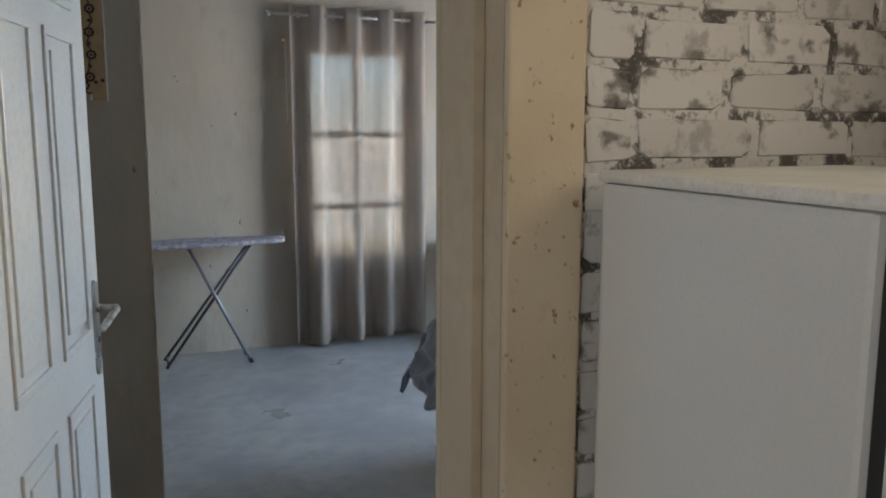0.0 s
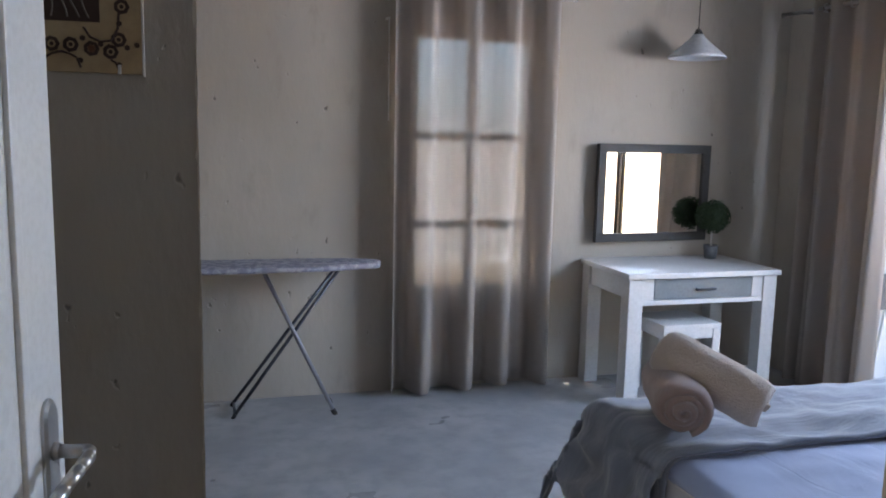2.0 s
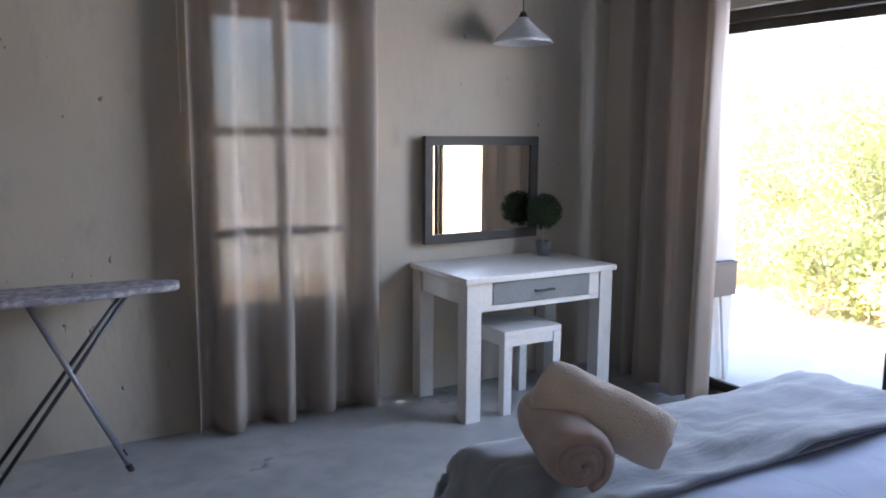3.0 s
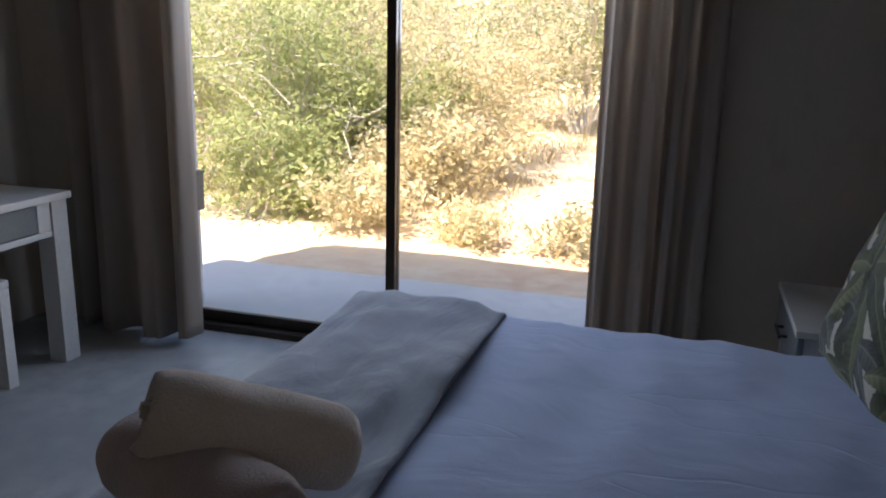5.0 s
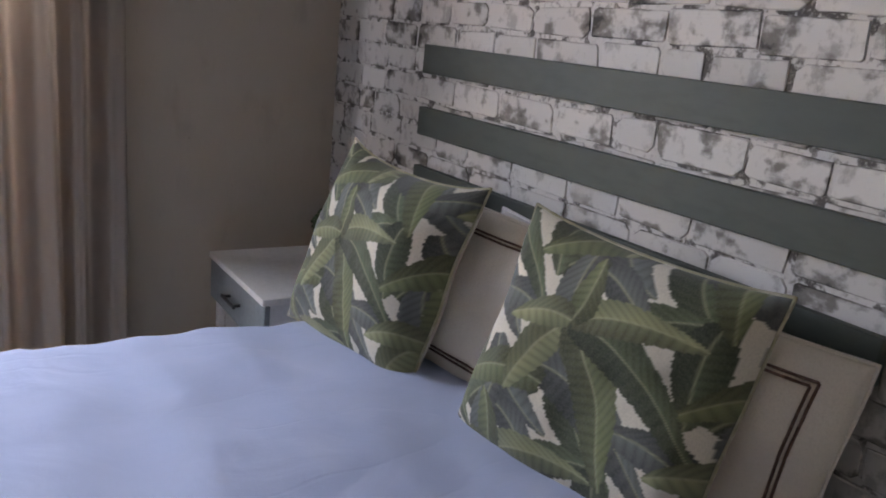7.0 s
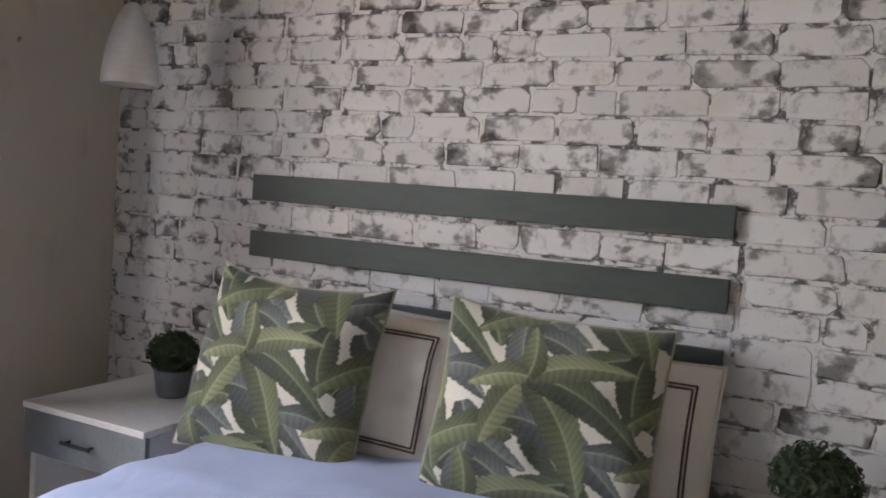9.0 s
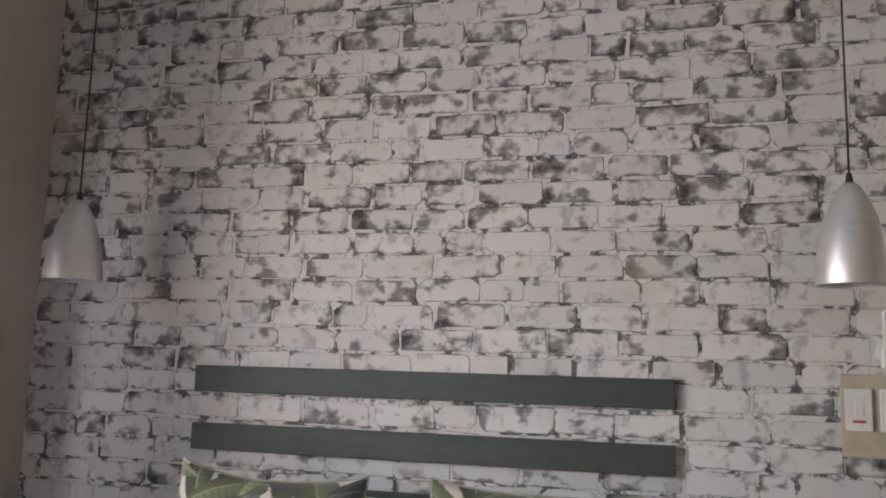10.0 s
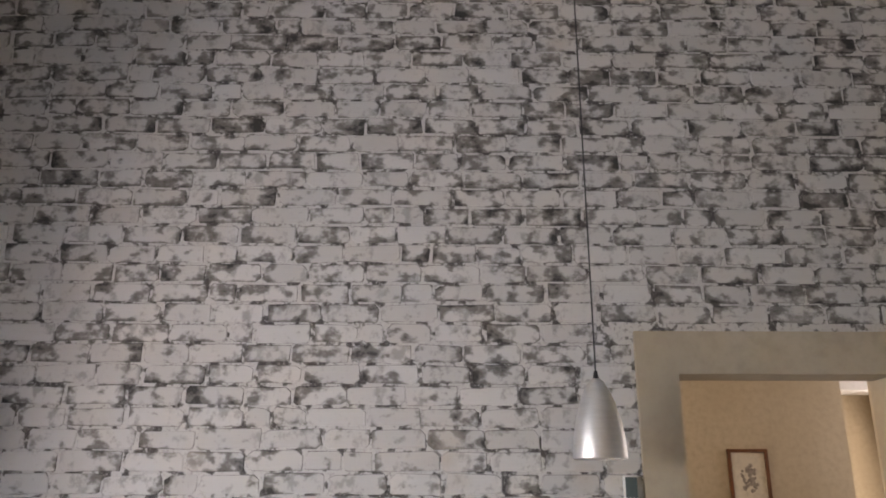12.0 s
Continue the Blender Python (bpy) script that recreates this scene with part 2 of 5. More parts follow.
def brick_materials():
    # whitewashed brick face: chalky white with grey rubbed patches
    m, nt, b = nodes_of("whitewashed_brick")
    at = place(nt)
    info = nt.nodes.new("ShaderNodeObjectInfo")
    geo = nt.nodes.new("ShaderNodeNewGeometry")
    rnd = nt.nodes.new("ShaderNodeMath")
    nt.links.new(info.outputs["Random"], rnd.inputs[0])
    nt.links.new(geo.outputs["Random Per Island"], rnd.inputs[1])
    frac = nt.nodes.new("ShaderNodeMath")
    frac.operation = "FRACT"
    nt.links.new(rnd.outputs[0], frac.inputs[0])
    big, mid, fine = noise_tex(nt, at, 1.6, 3.0), noise_tex(nt, place(nt, (1, 1, 1.3)), 12.0, 4.0, 0.55), noise_tex(nt, at, 70.0, 6.0, 0.7)
    base = mix(nt, frac.outputs[0], (0.60, 0.585, 0.56), (0.52, 0.505, 0.48))
    # wash rubbed off towards some brick ends, plus painted shade at one end and below
    rub_shade = nt.nodes.new("ShaderNodeAttribute")
    rub_shade.attribute_name = "rub_shade"
    s = nt.nodes.new("ShaderNodeMath")
    s.operation = "MULTIPLY_ADD"
    half = nt.nodes.new("ShaderNodeMath")
    half.operation = "MULTIPLY"
    half.inputs[1].default_value = 0.62
    nt.links.new(rub_shade.outputs["Fac"], half.inputs[0])
    nt.links.new(mid, s.inputs[0])
    s.inputs[1].default_value = 3.0
    nt.links.new(half.outputs[0], s.inputs[2])
    s3 = nt.nodes.new("ShaderNodeMath")
    s3.operation = "MULTIPLY_ADD"
    nt.links.new(fine, s3.inputs[0])
    s3.inputs[1].default_value = 0.3
    nt.links.new(s.outputs[0], s3.inputs[2])
    # grey smears dragged across brick and joint alike
    smear = noise_tex(nt, place(nt, (1.0, 1.0, 0.8), True), 13.0, 5.0, 0.65)
    base = mix(nt, ramp(nt, smear, 0.53, 0.66), base, (0.37, 0.355, 0.335))
    c = mix(nt, ramp(nt, s3.outputs[0], 1.88, 2.28), base, (0.185, 0.172, 0.155))
    c = mix(nt, ramp(nt, s3.outputs[0], 2.3, 2.6), c, (0.05, 0.045, 0.04))
    c = mix(nt, ramp(nt, big, 0.6, 0.75), c, (0.5, 0.455, 0.4))
    c = mix(nt, ramp(nt, fine, 0.6, 0.8), c, (0.36, 0.345, 0.325))
    nt.links.new(c, b.inputs["Base Color"])
    b.inputs["Roughness"].default_value = 0.8
    bump(nt, b, fine, 0.35, 0.003)
    # joints: white in places, dark where the wash is rubbed off
    m2, nt, b = nodes_of("rubbed_joint")
    at = place(nt)
    n1, n2 = noise_tex(nt, at, 15.0, 4.0, 0.6), noise_tex(nt, at, 60.0, 5.0, 0.7)
    c = mix(nt, ramp(nt, n1, 0.50, 0.57), (0.56, 0.545, 0.52), (0.085, 0.077, 0.07))
    c = mix(nt, ramp(nt, n2, 0.5, 0.7), c, (0.35, 0.33, 0.31))
    nt.links.new(c, b.inputs["Base Color"])
    b.inputs["Roughness"].default_value = 0.9
    return m, m2


BRICK, JOINT = brick_materials()


def speckled_plaster():
    m, nt, b = nodes_of("stained_cream_plaster")
    at = place(nt)
    n1, n2, n3 = noise_tex(nt, at, 2.2), noise_tex(nt, place(nt, (1, 1, 0.75)), 62.0, 3.0, 0.55), noise_tex(nt, at, 12.0, 4.0)
    c = mix(nt, ramp(nt, n1, 0.35, 0.7), (0.56, 0.475, 0.345), (0.47, 0.38, 0.265))
    c = mix(nt, ramp(nt, n3, 0.6, 0.8), c, (0.46, 0.355, 0.23))
    c = mix(nt, ramp(nt, n2, 0.64, 0.74), c, (0.22, 0.14, 0.08))
    nt.links.new(c, b.inputs["Base Color"])
    b.inputs["Roughness"].default_value = 0.7
    bump(nt, b, n2, 0.25, 0.004)
    return m


STAINED = speckled_plaster()


def printed(name, rough=0.9):
    m, nt, b = nodes_of(name)
    at = nt.nodes.new("ShaderNodeVertexColor")
    at.layer_name = "print"
    n = noise_tex(nt, place(nt, (1, 1, 1), False), 240.0)
    c = mix(nt, ramp(nt, n, 0.3, 0.8), at.outputs[0], (0.2, 0.2, 0.16))
    mx = nt.nodes.new("ShaderNodeMix")
    mx.data_type = "RGBA"
    mx.inputs[0].default_value = 0.25
    nt.links.new(at.outputs[0], mx.inputs[6])
    nt.links.new(c, mx.inputs[7])
    nt.links.new(mx.outputs[2], b.inputs["Base Color"])
    b.inputs["Roughness"].default_value = rough
    b.inputs["Sheen Weight"].default_value = 0.15
    bump(nt, b, n, 0.3, 0.002)
    return m


PRINT = printed("palm_leaf_print")


def leaf_material(name, a, b2):
    m, nt, b = nodes_of(name)
    g = nt.nodes.new("ShaderNodeNewGeometry")
    n = noise_tex(nt, place(nt), 1.3)
    c = mix(nt, g.outputs["Random Per Island"], a, b2)
    c = mix(nt, ramp(nt, n, 0.4, 0.65), c, tuple((x + y) * 0.62 for x, y in zip(a, b2)))
    nt.links.new(c, b.inputs["Base Color"])
    b.inputs["Roughness"].default_value = 0.6
    tr = node(nt, "ShaderNodeBsdfTranslucent")
    nt.links.new(c, tr.inputs[0])
    mx = nt.nodes.new("ShaderNodeMixShader")
    mx.inputs[0].default_value = 0.45
    nt.links.new(b.outputs[0], mx.inputs[1])
    nt.links.new(tr.outputs[0], mx.inputs[2])
    nt.links.new(mx.outputs[0], nt.nodes["Material Output"].inputs[0])
    return m


BUSH_LEAVES = [leaf_material("bush_leaf", *p) for p in LEAF_PALETTE]
DRY_GRASS = leaf_material("dry_grass", (0.45, 0.36, 0.17), (0.32, 0.27, 0.11))
POT_LEAF = leaf_material("pot_plant_leaf", (0.035, 0.06, 0.025), (0.06, 0.09, 0.04))
POT = surface("ribbed_grey_pot", (0.16, 0.165, 0.17), (0.11, 0.115, 0.12), 0.6, big=12, fine=80)
BOARD_COVER = surface("mottled_lilac_cover", (0.46, 0.44, 0.47), (0.26, 0.25, 0.29), 0.9, big=26, fine=120, relief=0.2, dist=0.002, spread=(0.45, 0.55))
TUBE = surface("grey_enamelled_tube", (0.09, 0.095, 0.11), None, 0.35, 0.6, big=9, fine=90, relief=0.03)
TUBE_PALE = surface("pale_enamelled_tube", (0.33, 0.33, 0.36), None, 0.35, 0.5, big=9, fine=90, relief=0.03)
FRAME_TAUPE = surface("taupe_painted_frame", (0.055, 0.05, 0.043), (0.045, 0.04, 0.035), 0.65, big=6, fine=80, relief=0.15, dist=0.002)
FRAME_BROWN = surface("brown_wood_frame", (0.16, 0.06, 0.022), (0.1, 0.038, 0.015), 0.45, big=9, fine=60, relief=0.2)
PAPER = surface("cream_paper", (0.68, 0.63, 0.54), None, 0.8)
INK = surface("grey_ink", (0.2, 0.17, 0.15), (0.32, 0.28, 0.25), 0.8, big=30)
BROWN_INK = surface("brown_ink", (0.06, 0.03, 0.018), None, 0.7)
PALE_INK = surface("grey_tan_ink", (0.17, 0.14, 0.11), None, 0.7)
GOLD_PAPER = surface("tan_parchment", (0.50, 0.37, 0.20), (0.42, 0.30, 0.16), 0.6)
CLEAR = GLASS
GREEN_LCD = surface("grey_green_display", (0.10, 0.13, 0.12), None, 0.3)
RED_MARK = surface("red_print", (0.5, 0.05, 0.04), None, 0.5)
SLATE_PAINT = surface("slate_grey_paint", (0.10, 0.105, 0.12), (0.085, 0.09, 0.10), 0.5, big=6, fine=80, relief=0.1, dist=0.002)
EXT_WHITE = surface("white_rendered_wall", (0.72, 0.70, 0.68), (0.66, 0.64, 0.62), 0.85, big=1, fine=18, relief=0.3, local=False)

# ---- the room ----
X0, X1, Y1, ZC = -1.35, 3.58, 4.06, 3.9      # bedroom walls and the ceiling's height
DL, DR, DH = -0.445, 0.455, 2.02             # opening to the kitchen
WT = 0.23                                    # wall thickness
K0, K1, KY = -3.1, 2.6, -3.0                 # kitchen

structure(box("floor", (K0 - 0.2, -5.2, -0.15), (X1 + 0.25, Y1 + 0.25, 0.0), CONCRETE, bev=0), "grey polished screed floor with pale mottling", "floor")
wall_south = structure(boxes("wall_south", [((X0 - 0.25, -WT, 0), (DL, 0, ZC)), ((DR, -WT, 0), (X1 + 0.25, 0, ZC)), ((DL, -WT, DH), (DR, 0, ZC))], PLASTER_LIGHT), "thick wall clad in whitewashed brick on both sides", "wall")
boxes("mortar", [((X0, 0.0005, 0), (-0.5925, 0.0025, ZC)), ((0.5925, 0.0005, 0), (X1, 0.0025, ZC)), ((-0.5925, 0.0005, 2.1685), (0.5925, 0.0025, ZC)), ((0.6125, -WT - 0.0025, 0), (K1, -WT - 0.0005, ZC))], JOINT, wall_south)
WX0, WX1, WZ0, WZ1 = 1.10, 1.88, 0.545, 2.09  # window in the far wall
structure(boxes("wall_north", [((X0 - 0.25, Y1, 0), (WX0, Y1 + 0.25, ZC)), ((WX1, Y1, 0), (X1 + 0.25, Y1 + 0.25, ZC)),
                               ((WX0, Y1, 0), (WX1, Y1 + 0.25, WZ0)), ((WX0, Y1, WZ1), (WX1, Y1 + 0.25, ZC))], PLASTER), "rough taupe plastered wall with small pits", "wall")
GY0, GY1, GZ = 0.98, 3.42, 2.13              # sliding door opening
structure(boxes("wall_east", [((X1, 0, 0), (X1 + 0.25, GY0, ZC)), ((X1, GY1, 0), (X1 + 0.25, Y1, ZC)), ((X1, GY0, GZ), (X1 + 0.25, GY1, ZC))], PLASTER), "taupe plastered wall round a glass sliding door", "wall")
structure(box("wall_west", (X0 - 0.25, 0, 0), (X0, Y1, ZC), PLASTER, bev=0), "taupe plastered wall behind the open door", "wall")


def chipped_corner_wall():
    bm = bmesh.new()
    add_box(bm, (X0, 1.85, 0), (-0.058, 1.97, ZC))
    return bm


structure(part("wall_stub", chipped_corner_wall(), PLASTER), "dark taupe plastered wall with chipped pale corner", "wall")
structure(box("ceiling", (X0 - 0.25, -WT, ZC), (X1 + 0.25, Y1 + 0.25, ZC + 0.12), CEIL, bev=0), "plain pale ceiling high above the room", "ceiling")


def corner_bead():
    """Uneven edge of a chipped corner, its colour paled to stand for the lit side face."""
    rng = random.Random(5)
    bm = bmesh.new()
    z = 0.0
    prev = None
    while z < 3.0:
        w = 0.0025 + 0.004 * rng.random() ** 3
        ring = [bm.verts.new((-0.0585 + 0.0025 + dx * w, 1.8505 - 0.0025 + dy * w, z)) for dx, dy in ((-1.4, 0.2), (0.3, -0.3), (0.2, 1.4), (-1.0, 1.0))]
        if prev:
            for k in range(4):
                bm.faces.new((prev[k], prev[(k + 1) % 4], ring[(k + 1) % 4], ring[k]))
        prev = ring
        z += 0.012 + 0.03 * rng.random()
    return bm


structure(part("trim_corner", corner_bead(), surface("chipped_lit_edge", (0.62, 0.56, 0.46), None, 0.9)), "chipped plaster edge, painted pale like the lit side of the corner", "trim")

# kitchen, closed round the start of the walk
for lo, hi in (((K1, KY, 0), (K1 + 0.2, -WT, ZC)), ((-1.72, KY - 0.2, 0), (K1 + 0.2, KY, ZC)), ((K0 - 0.2, -5.0, 0), (K0, -WT, ZC)),
               ((K0 - 0.2, -5.2, 0), (-1.52, -5.0, ZC)), ((-1.72, -5.0, 0), (-1.52, KY - 0.2, ZC)), ((K0 - 0.2, -WT, 0), (X0 - 0.25, 0, ZC))):
    structure(box("wall_kitchen", lo, hi, PLASTER_LIGHT, bev=0), "warm cream plastered kitchen wall", "wall")
structure(box("beam", (K0, -3.35, 2.36), (-1.72, -3.05, 2.6), EXT_WHITE, bev=0.01), "white painted beam over the passage", "beam")
structure(box("ceiling_kitchen", (K0 - 0.2, -5.2, ZC), (K1 + 0.2, -WT, ZC + 0.12), CEIL, bev=0), "plain pale kitchen ceiling", "ceiling")

# door surround, one raised plaster band each side, and the lining with its rebate
structure(boxes("trim_door_bedroom", [((0.43, 0.001, 0), (0.592, 0.026, 2.0)), ((-0.592, 0.001, 0), (-0.42, 0.026, 2.0)), ((-0.592, 0.001, 2.0), (0.592, 0.026, 2.168))], PLASTER_LIGHT), "raised cream plaster band round the doorway", "trim")
structure(boxes("trim_door_kitchen", [((0.455, -WT - 0.022, 0), (0.612, -WT - 0.001, 2.2)), ((-0.63, -WT - 0.022, 0), (-0.445, -WT - 0.001, 2.2)), ((-0.445, -WT - 0.022, 2.02), (0.455, -WT - 0.001, 2.2))], STAINED, bev=0.005), "cream plaster band with brown spots and stains", "trim")
structure(boxes("door_frame", [((0.43, -0.155, 0), (0.4545, 0.0, 2.0)), ((-0.4445, -0.155, 0), (-0.42, 0.0, 2.0)), ((-0.4445, -0.155, 2.0), (0.4545, 0.0, 2.0195))], PLASTER_LIGHT, bev=0.003), "cream painted door lining with a rebate", "door frame")


# ---- door leaf ----
def panel_door(width, height, thick):
    """A moulded door: raised fields in recessed panels on the face that shows."""
    door = structure(thing("door_1", (-0.412, 0.012, 0.006), "open white moulded panel door with a steel lever handle", "door", turn=90 - 12.2), "", "")
    box("leaf", (0, 0, 0), (width, thick, height), DOOR_PAINT, door, 0.003)
    cols = ((0.115, width / 2 - 0.045), (width / 2 + 0.045, width - 0.115))
    for x0, x1 in cols:
        for z0, z1 in ((0.16, 0.86), (0.99, 1.74), (1.80, 1.93)):
            bm = bmesh.new()
            # ridge round the panel and a raised field in it
            for lo, hi in (((x0, z0), (x1, z0 + 0.02)), ((x0, z1 - 0.02), (x1, z1)), ((x0, z0 + 0.02), (x0 + 0.02, z1 - 0.02)), ((x1 - 0.02, z0 + 0.02), (x1, z1 - 0.02))):
                add_box(bm, (lo[0], -0.007, lo[1]), (hi[0], 0.002, hi[1]), 0.003)
            part("panel_moulding", bm, DOOR_PAINT, door)
            if z1 - z0 > 0.3:
                box("panel", (x0 + 0.045, -0.006, z0 + 0.05), (x1 - 0.045, 0.003, z1 - 0.05), DOOR_PAINT, door, 0.005)
    hx = width - 0.055
    for side, y in ((-1, 0.0), (1, thick)):
        bm = bmesh.new()
        outline = [(hx + 0.021 * math.cos(q), 1.098 + 0.026 * math.sin(q)) for q in (math.pi * i / 10 for i in range(11))] + [(hx + 0.021 * math.cos(q), 0.895 + 0.026 * math.sin(q)) for q in (math.pi + math.pi * i / 10 for i in range(11))]
        rings = [[bm.verts.new((hx + (px - hx) * k, y + side * dy, 0.9965 + (pz - 0.9965) * (1 - (1 - k) * 0.2))) for px, pz in outline] for k, dy in ((1.0, 0.0), (1.0, 0.004), (0.8, 0.008))]
        for A, B in zip(rings, rings[1:]):
            for i in range(len(A)):
                bm.faces.new((A[i], A[(i + 1) % len(A)], B[(i + 1) % len(A)], B[i]))
        bm.faces.new(rings[-1])
        plate = part("handle_plate", bm, STEEL, door, "brushed steel back plate with an arched top")
        bm = bmesh.new()
        add_rod(bm, (hx, y + side * 0.006, 1.05), (hx, y + side * 0.016, 1.05), 0.013, 0.011, 16)
        add_rod(bm, (hx, y + side * 0.014, 1.05), (hx, y + side * 0.054, 1.05), 0.0095, seg=16)
        bend = [(0.0, 0.054, 1.050), (0.018, 0.060, 1.049), (0.05, 0.058, 1.044), (0.085, 0.052, 1.033), (0.112, 0.045, 1.020)]
        for (ax, ay, az), (bx, by, bz) in zip(bend, bend[1:]):
            add_rod(bm, (hx - ax, y + side * ay, az), (hx - bx, y + side * by, bz), 0.0095, 0.009, 14)
            bmesh.ops.create_uvsphere(bm, u_segments=12, v_segments=8, radius=0.0092, matrix=Matrix.Translation((hx - bx, y + side * by, bz)))
        part("lever", bm, STEEL, plate, "", True)
        bm = bmesh.new()
        add_rod(bm, (hx, y + side * 0.004, 0.965), (hx, y + side * 0.009, 0.965), 0.009)
        part("keyhole", bm, BLACK_METAL, plate)
        for z in (0.9, 1.093):
            bm = bmesh.new()
            add_rod(bm, (hx, y + side * 0.004, z), (hx, y + side * 0.008, z), 0.0035)
            part("screw", bm, STEEL, plate)
    return door


panel_door(0.80, 1.985, 0.04)


# ---- windows ----
def far_window():
    w = structure(thing("window_1", (0, Y1 + 0.12, 0), "white framed window with six panes behind a drawn curtain", "window"), "", "")
    bm = bmesh.new()
    for lo, hi in (((WX0, 0, WZ0), (WX0 + 0.05, 0.05, WZ1)), ((WX1 - 0.05, 0, WZ0), (WX1, 0.05, WZ1)), ((WX0 + 0.05, 0, WZ0), (WX1 - 0.05, 0.05, WZ0 + 0.05)), ((WX0 + 0.05, 0, WZ1 - 0.05), (WX1 - 0.05, 0.05, WZ1))):
        add_box(bm, lo, hi, 0.003)
    part("window_frame", bm, DOOR_PAINT, w)
    xm = (WX0 + WX1) / 2
    box("mullion", (xm - 0.03, 0, WZ0 + 0.05), (xm + 0.03, 0.05, WZ1 - 0.05), DOOR_PAINT, w)
    for z in (0.96, 1.48):
        for a, c in ((WX0 + 0.05, xm - 0.03), (xm + 0.03, WX1 - 0.05)):
            box("glazing_bar", (a, 0.003, z - 0.022), (c, 0.047, z + 0.022), DOOR_PAINT, w)
    zs = (WZ0 + 0.05, 0.938, 0.982, 1.458, 1.502, WZ1 - 0.05)
    for a, c in ((WX0 + 0.05, xm - 0.03), (xm + 0.03, WX1 - 0.05)):
        for k in (0, 2, 4):
            p = box("pane", (a, 0.022, zs[k]), (c, 0.026, zs[k + 1]), GLASS, w, 0)
            p.visible_shadow = False
    box("window_sill", (WX0, -0.12, WZ0 - 0.03), (WX1, 0.0, WZ0 - 0.001), PLASTER, w)


far_window()


def sliding_door():
    d = structure(thing("door_2", (X1 + 0.055, 0, 0), "bronze aluminium glass sliding door onto a patio", "sliding door"), "", "")
    bm = bmesh.new()
    for lo, hi in (((0, GY0, 0), (0.09, GY0 + 0.045, GZ)), ((0, GY1 - 0.045, 0), (0.09, GY1, GZ)), ((0, GY0 + 0.045, GZ - 0.06), (0.09, GY1 - 0.045, GZ))):
        add_box(bm, lo, hi, 0.003)
    part("frame", bm, BRONZE, d)
    box("track", (0.0, GY0 + 0.045, 0.0), (0.09, GY1 - 0.045, 0.035), BRONZE, d)
    ym = 2.17
    for (a, c, off) in ((GY0 + 0.045, ym + 0.022, 0.012), (ym - 0.022, GY1 - 0.045, 0.05)):
        leaf = box("stile", (off, a, 0.035), (off + 0.028, a + 0.044, GZ - 0.06), BRONZE, d)
        box("stile", (off, c - 0.044, 0.035), (off + 0.028, c, GZ - 0.06), BRONZE, d)
        box("rail", (off, a + 0.044, 0.035), (off + 0.028, c - 0.044, 0.09), BRONZE, d)
        box("rail", (off, a + 0.044, GZ - 0.11), (off + 0.028, c - 0.044, GZ - 0.06), BRONZE, d)
        p = box("pane", (off + 0.012, a + 0.044, 0.09), (off + 0.016, c - 0.044, GZ - 0.11), GLASS, leaf, 0)
        p.visible_shadow = False
    box("pull_handle", (0.0, GY1 - 0.08, 0.95), (0.012, GY1 - 0.055, 1.15), BLACK_METAL, d)


sliding_door()

window_light("door_daylight", (X1 + 0.30, 1.98, 1.76), (0, 1.98, 1.6), 1.85, 0.70, P_DOOR, (0.66, 0.80, 1.0))
window_light("window_daylight", ((WX0 + WX1) / 2, Y1 + 0.4, 1.4), ((WX0 + WX1) / 2, 0, 1.1), 0.8, 1.5, P_WIN, (0.80, 0.90, 1.0))
# added fill lamp inside the closed kitchen, aimed through the doorway
window_light("kitchen_daylight", (-2.5, -2.65, 2.0), (0.5, -0.2, 1.3), 1.4, 1.5, P_KIT, (0.95, 0.975, 1.0))
# added lamp that brightens the passage; its wall has no opening
window_light("passage_window", (-2.95, -4.1, 1.9), (-1.7, -4.3, 1.7), 0.9, 1.2, 2.2, (1.0, 0.93, 0.8))
# added warm fill hung in the kitchen to light the picture wall
window_light("passage_daylight", (1.9, -1.3, 2.3), (-0.9, -3.0, 1.7), 1.0, 1.0, P_PASS, (1.0, 0.86, 0.66))


